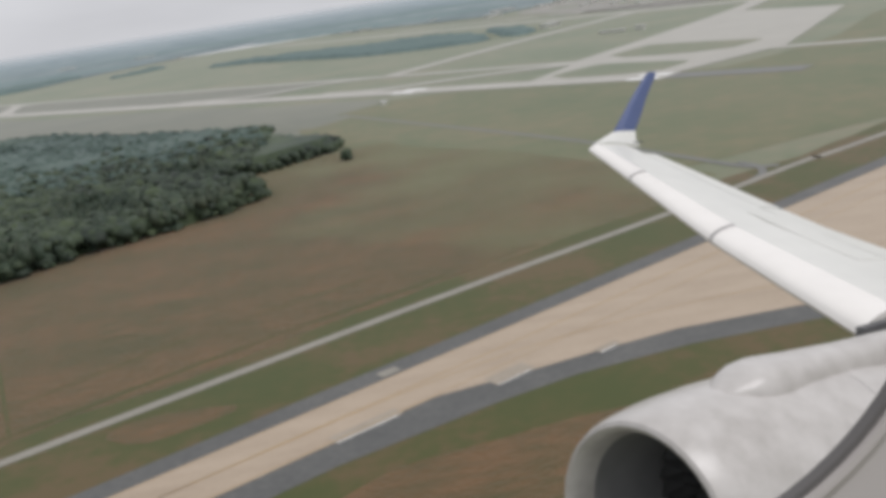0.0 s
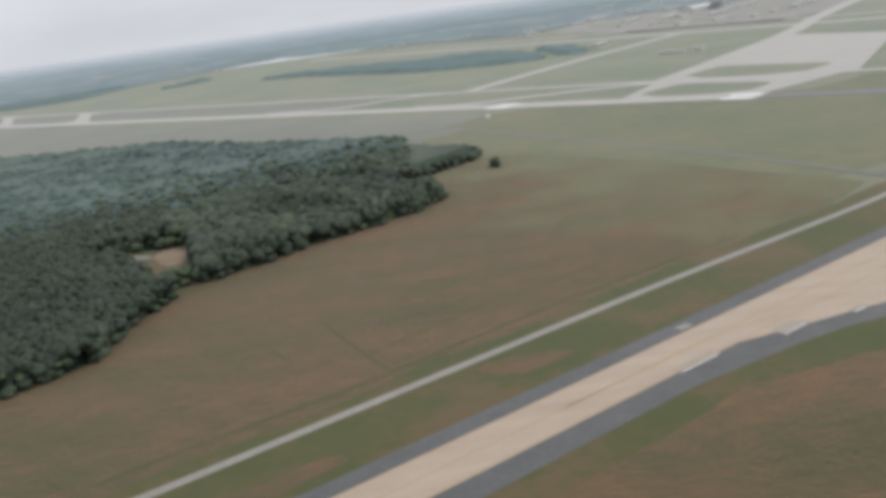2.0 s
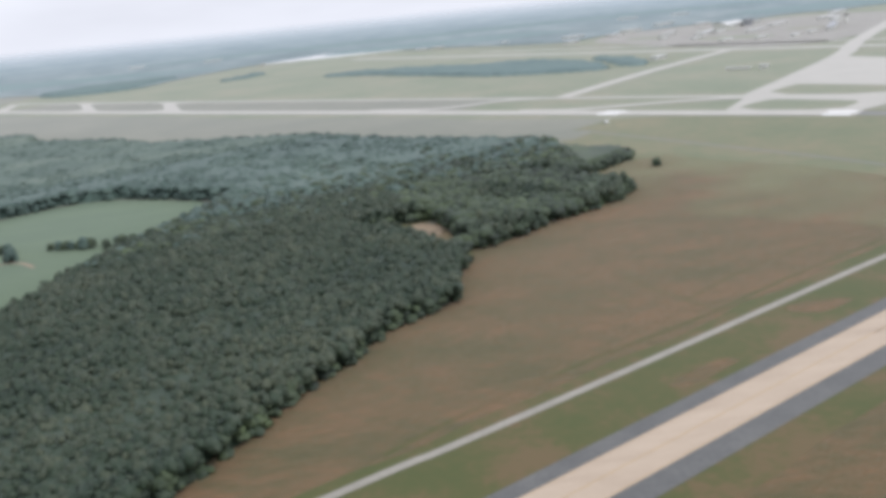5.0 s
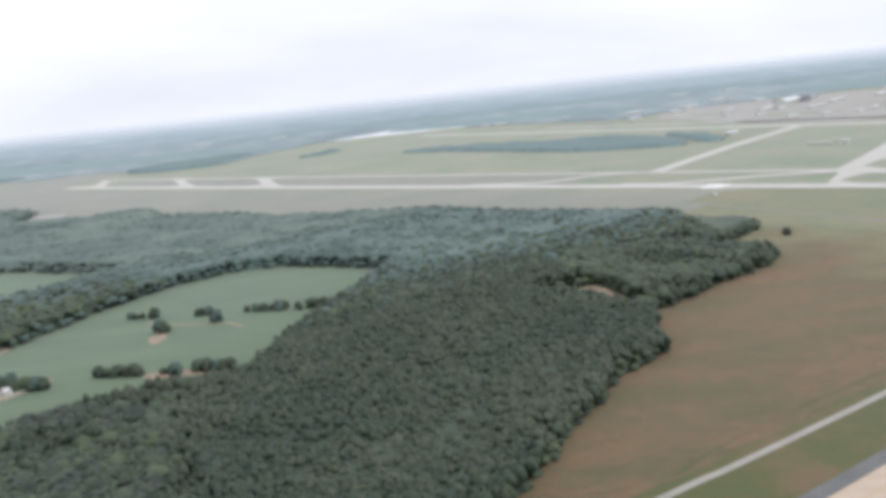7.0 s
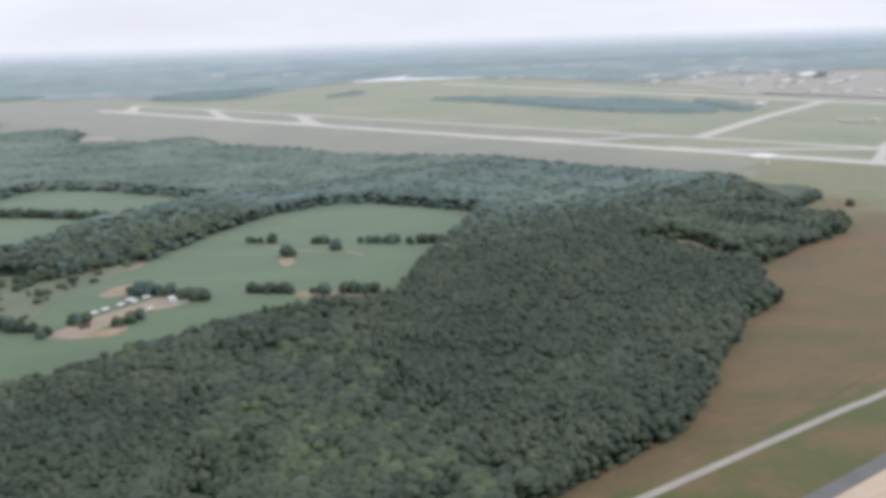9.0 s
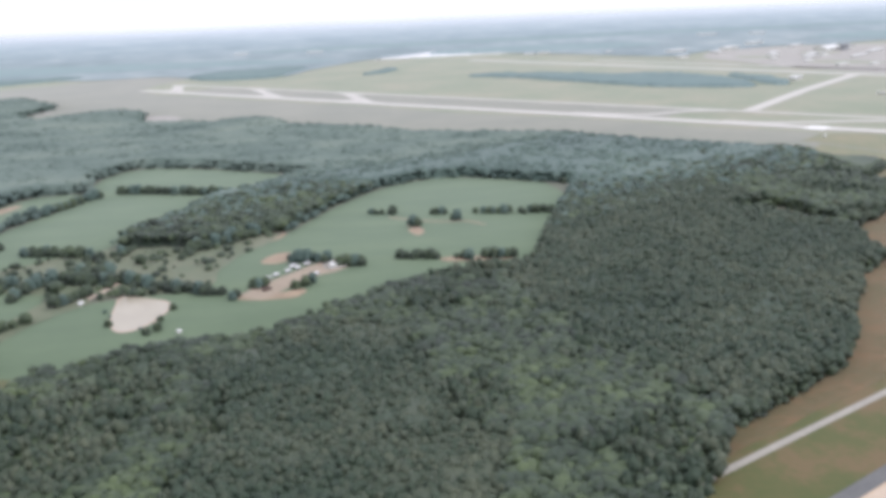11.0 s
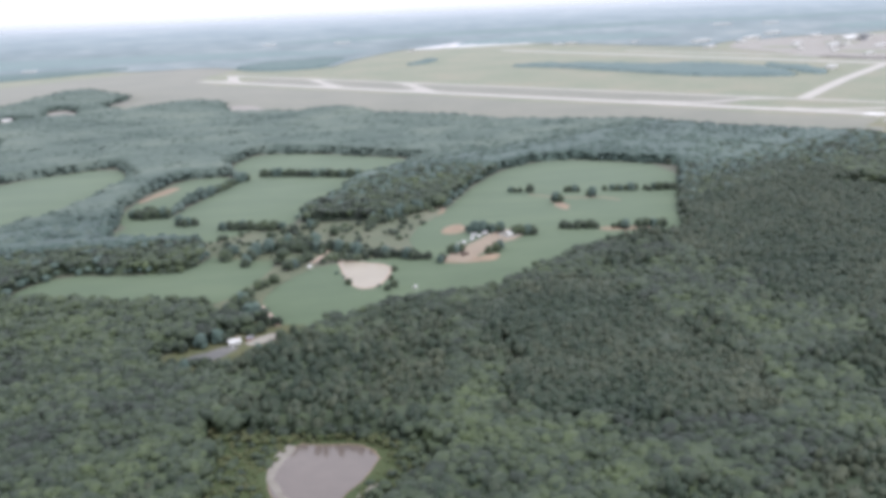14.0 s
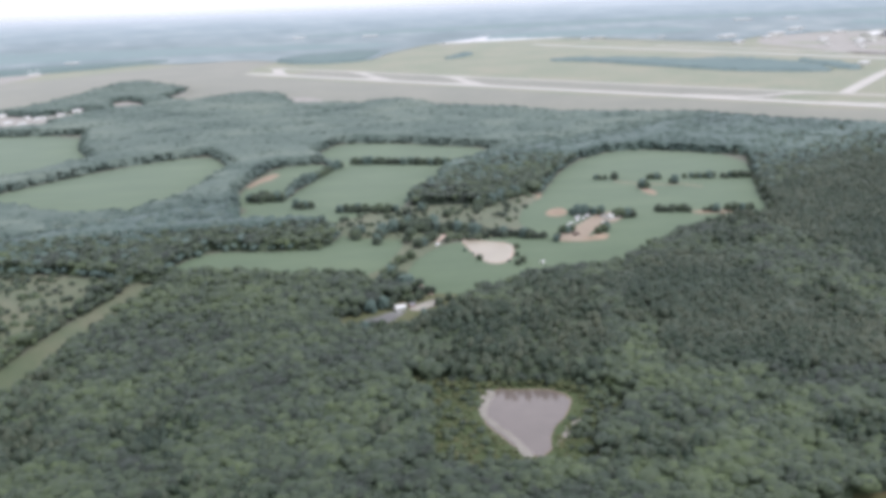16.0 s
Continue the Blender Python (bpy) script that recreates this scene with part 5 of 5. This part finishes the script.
def lofted(rings, close_ends=True):
    """A skin over rings of equally many points."""
    bm = bmesh.new()
    vs = [[bm.verts.new(p) for p in r] for r in rings]
    n = len(vs[0])
    for a, b in zip(vs, vs[1:]):
        for i in range(n):
            bm.faces.new((a[i], a[(i + 1) % n], b[(i + 1) % n], b[i]))
    if close_ends:
        bm.faces.new(vs[0])
        bm.faces.new(vs[-1])
    bmesh.ops.recalc_face_normals(bm, faces=bm.faces[:])
    for f in bm.faces:
        f.smooth = len(f.verts) == 4
    for e in bm.edges:
        e.smooth = e.calc_face_angle(0.0) < radians(38)
    return bm


def wing_line(r):
    """Leading edge and height of the wing at r metres out from the eye, and its chord."""
    le = -7.62 - (r - 4.28) * 0.4986
    up = float(np.interp(r, [1.5, 4.28, 6.95, 9.25, 11.2], [-2.55, -2.23, -1.885, -1.455, -1.10]))
    return le, up, 2.80 - (r - 4.28) * 0.235


def wing_ring(r, a, b, grow=0.0, n=10):
    """The wing's section at r between the fractions a and b of its chord."""
    le, up, ch = wing_line(r)
    def half(x):
        return 0.5 * 0.11 * (2.969 * math.sqrt(max(x, 0)) - 1.26 * x - 3.516 * x * x + 2.843 * x ** 3 - 1.015 * x ** 4)
    xs = [a + (b - a) * 0.5 * (1 - math.cos(math.pi * i / n)) for i in range(n + 1)]
    top = [(le - x * ch, -r, up + half(x) * ch * 1.25 + grow) for x in xs]
    low = [(le - x * ch, -r, up - half(x) * ch * 0.75 - grow) for x in reversed(xs)]
    if a == 0:
        top[0] = (le + grow, -r, up)
    return top + low


EYE0 = Matrix(((-0.8446, 0.5143, 0.1489, 0.0), (-0.5065, -0.8576, 0.0893, 0.0), (0.1736, 0.0, 0.9848, 56.75), (0, 0, 0, 1)))
wing = new("aircraft")
span = [1.6, 3.0, 4.28, 5.5, 7.0, 8.5, 10.0, 11.15]
part("wing_panel", lofted([wing_ring(r, 0.16, 0.74) for r in span]), SKIN, wing, "pale grey upper wing skin")
for r0, r1 in ((4.28, 6.98), (7.02, 9.42), (9.46, 11.15)):
    steps = np.linspace(r0, r1, 5)
    part("slat", lofted([wing_ring(float(r), 0.0, 0.19, 0.012) for r in steps]), SLATM, wing, "bright leading-edge slat")
part("slat", lofted([wing_ring(float(r), 0.0, 0.19, 0.012) for r in np.linspace(1.6, 3.2, 3)]), SLATM, wing, "bright leading-edge slat")
for r in (7.0, 9.44):
    part("slat_joint", lofted([wing_ring(r - 0.03, 0.0, 0.2, 0.016), wing_ring(r + 0.03, 0.0, 0.2, 0.016)]), SEAMLIGHT, wing, "grey joint between slats")
part("seal", boxes((-8.0, -7.5, -4.27, -4.20, -2.36, -2.12)), SEAM, wing, "dark end of a slat")
for r0, r1, nm in ((1.7, 5.2, "flap"), (5.25, 7.6, "flap"), (7.65, 10.6, "aileron")):
    part(nm, lofted([wing_ring(float(r), 0.75, 0.995) for r in np.linspace(r0, r1, 4)]), SKIN, wing)
part("spoiler", lofted([[(p[0], p[1], p[2] + (0.006 if i <= 10 else 0.05)) for i, p in enumerate(wing_ring(float(r), 0.50, 0.73))] for r in np.linspace(5.4, 7.4, 3)]), SKIN, wing)
for r in (5.0, 8.0):
    le, up, ch = wing_line(r)
    part("flap_fairing", lofted([[(le - ch * t, -r + w * math.cos(a), up - 0.16 + w * 1.2 * math.sin(a)) for a in np.linspace(0, 2 * math.pi, 10, endpoint=False)] for t, w in ((0.5, 0.02), (0.65, 0.12), (0.85, 0.14), (1.05, 0.09), (1.18, 0.02))]), SKIN, wing)
# winglet: a white fillet and a blue blade that leans outwards and sweeps back
WL = [(11.15, -11.10, -1.10, 1.18, 0.055), (11.40, -11.42, -1.02, 1.02, 0.05), (11.56, -12.02, -0.86, 0.56, 0.042), (11.72, -12.38, -0.62, 0.51, 0.036), (11.92, -12.88, -0.25, 0.39, 0.028), (12.10, -13.38, 0.10, 0.30, 0.02), (12.14, -13.52, 0.18, 0.22, 0.012)]


def winglet_ring(q):
    r, le, up, ch, th = q
    lean = 0.0 if r < 11.3 else min(1.0, (r - 11.3) / 0.25)
    out = []
    for x, s in [(0, 0), (0.1, 1), (0.35, 1.25), (0.7, 0.8), (1.0, 0.05), (0.7, -0.8), (0.35, -1.25), (0.1, -1)]:
        d = s * th * (1.6 if lean < 1 else 1.0)
        out.append((le - x * ch, -r + d * lean * 0.95, up + d * (1 - lean * 0.8)))
    return out


fillet = part("winglet_fillet", lofted([winglet_ring(q) for q in WL[:3]]), SKIN, wing)
part("winglet", lofted([winglet_ring(q) for q in WL[2:]]), BLUE, wing, "dark blue upswept winglet")
part("static_wick", boxes((-12.45, -12.2, -11.25, -11.23, -1.05, -1.03)), SEAM, wing)

# engine under the wing
NF, NR, NU = -4.4, 3.9, -2.945


def round_ring(x, rad, n=40, dz=0.0, squash=1.0):
    return [(NF - x, -NR + rad * math.cos(a), NU + dz + rad * squash * math.sin(a)) for a in np.linspace(0, 2 * math.pi, n, endpoint=False)]


cowl = part("nacelle", lofted([round_ring(x, r, dz=d) for x, r, d in ((0.16, 0.785, 0), (0.45, 0.825, -0.005), (0.9, 0.845, -0.01), (1.5, 0.84, -0.015), (2.2, 0.79, -0.01), (2.9, 0.69, 0.0), (3.4, 0.57, 0.03))], False), COWL, wing, "white engine cowling")
part("inlet_lip", lofted([round_ring(x, r) for x, r in ((0.17, 0.787), (0.07, 0.768), (0.015, 0.745), (0.0, 0.715), (0.02, 0.685), (0.08, 0.655), (0.2, 0.63))], False), COWL, cowl)
part("inlet_duct", lofted([round_ring(x, r) for x, r in ((0.2, 0.63), (0.5, 0.62), (0.85, 0.63), (0.95, 0.64))], False), DUCT, cowl)
spinner = part("spinner", lofted([round_ring(x, r, 20) for x, r in ((0.55, 0.01), (0.65, 0.08), (0.8, 0.16), (0.95, 0.20))]), BLADE, cowl)
part("fan_disc", lofted([round_ring(0.99, 0.64), round_ring(1.02, 0.64)]), BLADE, cowl)
for k in range(26):
    a = k * 2 * math.pi / 26
    bm = bmesh.new()
    q = []
    for rad, tw, ch in ((0.19, 0.25, 0.06), (0.42, 0.6, 0.075), (0.625, 0.95, 0.085)):
        for s in (-1, 1):
            aa = a + s * ch * math.sin(tw) / rad
            q.append(bm.verts.new((NF - 0.93 + s * ch * math.cos(tw) * 0.6, -NR + rad * math.cos(aa), NU + rad * math.sin(aa))))
    bm.faces.new((q[0], q[1], q[3], q[2]))
    bm.faces.new((q[2], q[3], q[5], q[4]))
    part("fan_blade", bm, BLADE, cowl)
for x in (2.0,):
    part("panel_seam", lofted([round_ring(x, 0.846 if x < 2 else 0.812, dz=-0.01), round_ring(x + 0.006, 0.846 if x < 2 else 0.812, dz=-0.01)], False), SEAMLIGHT, cowl)
# pylon fairing from the cowling's back up to the wing
PY = ((0.70, 0.79, 0.06, 0.12), (0.80, 0.85, 0.15, 0.30), (0.92, 0.905, 0.22, 0.46), (1.05, 0.945, 0.26, 0.58), (1.25, 0.962, 0.27, 0.62), (1.6, 0.94, 0.23, 0.62), (2.3, 0.905, 0.18, 0.64), (3.0, 0.885, 0.16, 0.66), (3.8, 0.87, 0.15, 0.66), (4.6, 0.85, 0.12, 0.60))
part("pylon", lofted([[(NF - x, -NR + w * math.copysign(abs(math.cos(a)) ** 0.6, math.cos(a)), NU + top - h / 2 + h / 2 * math.copysign(abs(math.sin(a)) ** 0.8, math.sin(a))) for a in np.linspace(0, 2 * math.pi, 24, endpoint=False)] for x, top, w, h in PY]), COWL, wing, "smooth white pylon fairing")
part("vent", boxes((NF - 1.36, NF - 1.30, -NR + 0.165, -NR + 0.200, NU + 0.80, NU + 0.87), bevel=0.008), SEAMLIGHT, wing)
part("exhaust_cone", lofted([round_ring(x, r, 24, 0.1) for x, r in ((3.2, 0.42), (3.7, 0.36), (4.2, 0.2), (4.5, 0.05))]), BLADE, wing)


def window_ring(grow, depth):
    """A rounded outline round the cabin window, grown outwards, at some depth before the eye."""
    out, hw, hh, rr = [], 0.16, 0.2, 0.09
    for cx, cy, a0 in ((hw - rr, hh - rr, 0), (rr - hw, hh - rr, 90), (rr - hw, rr - hh, 180), (hw - rr, rr - hh, 270)):
        for k in range(25):
            a = radians(a0 + k * 90 / 24)
            out.append((cx - 0.0493 + (rr + grow) * math.cos(a), cy + 0.1284 + (rr + grow) * math.sin(a), -depth))
    return out


GASKET = material("dark_window_gasket", [(0.3, (0.10, 0.095, 0.09)), (0.7, (0.14, 0.13, 0.125))], 2.0, 9.0, 0.4, rough=0.6)
BEZEL = material("beige_window_rim", [(0.3, (0.36, 0.335, 0.31)), (0.7, (0.44, 0.41, 0.385))], 2.0, 9.0, 0.4, rough=0.5)
INSIDE = EYE0.inverted() @ PATH_POSES[0]
window = part("window_rim", lofted([window_ring(g, d) for g, d in ((0.0018, 0.2), (0.0022, 0.1985), (0.0034, 0.1982), (0.0050, 0.1990), (0.012, 0.1975), (0.06, 0.190), (0.06, 0.205), (0.0018, 0.205), (0.0018, 0.2))], False), BEZEL, wing, "beige plastic cabin window rim", INSIDE)
part("gasket", lofted([window_ring(g, d) for g, d in ((0.0, 0.203), (0.0004, 0.2002), (0.0019, 0.2002), (0.0019, 0.204), (0.0, 0.204), (0.0, 0.203))], False), GASKET, window, "dark rubber gasket")
wing.matrix_basis = EYE0
tagged(wing, "pale grey airliner wing with blue winglet, white engine and window rim", "aircraft")
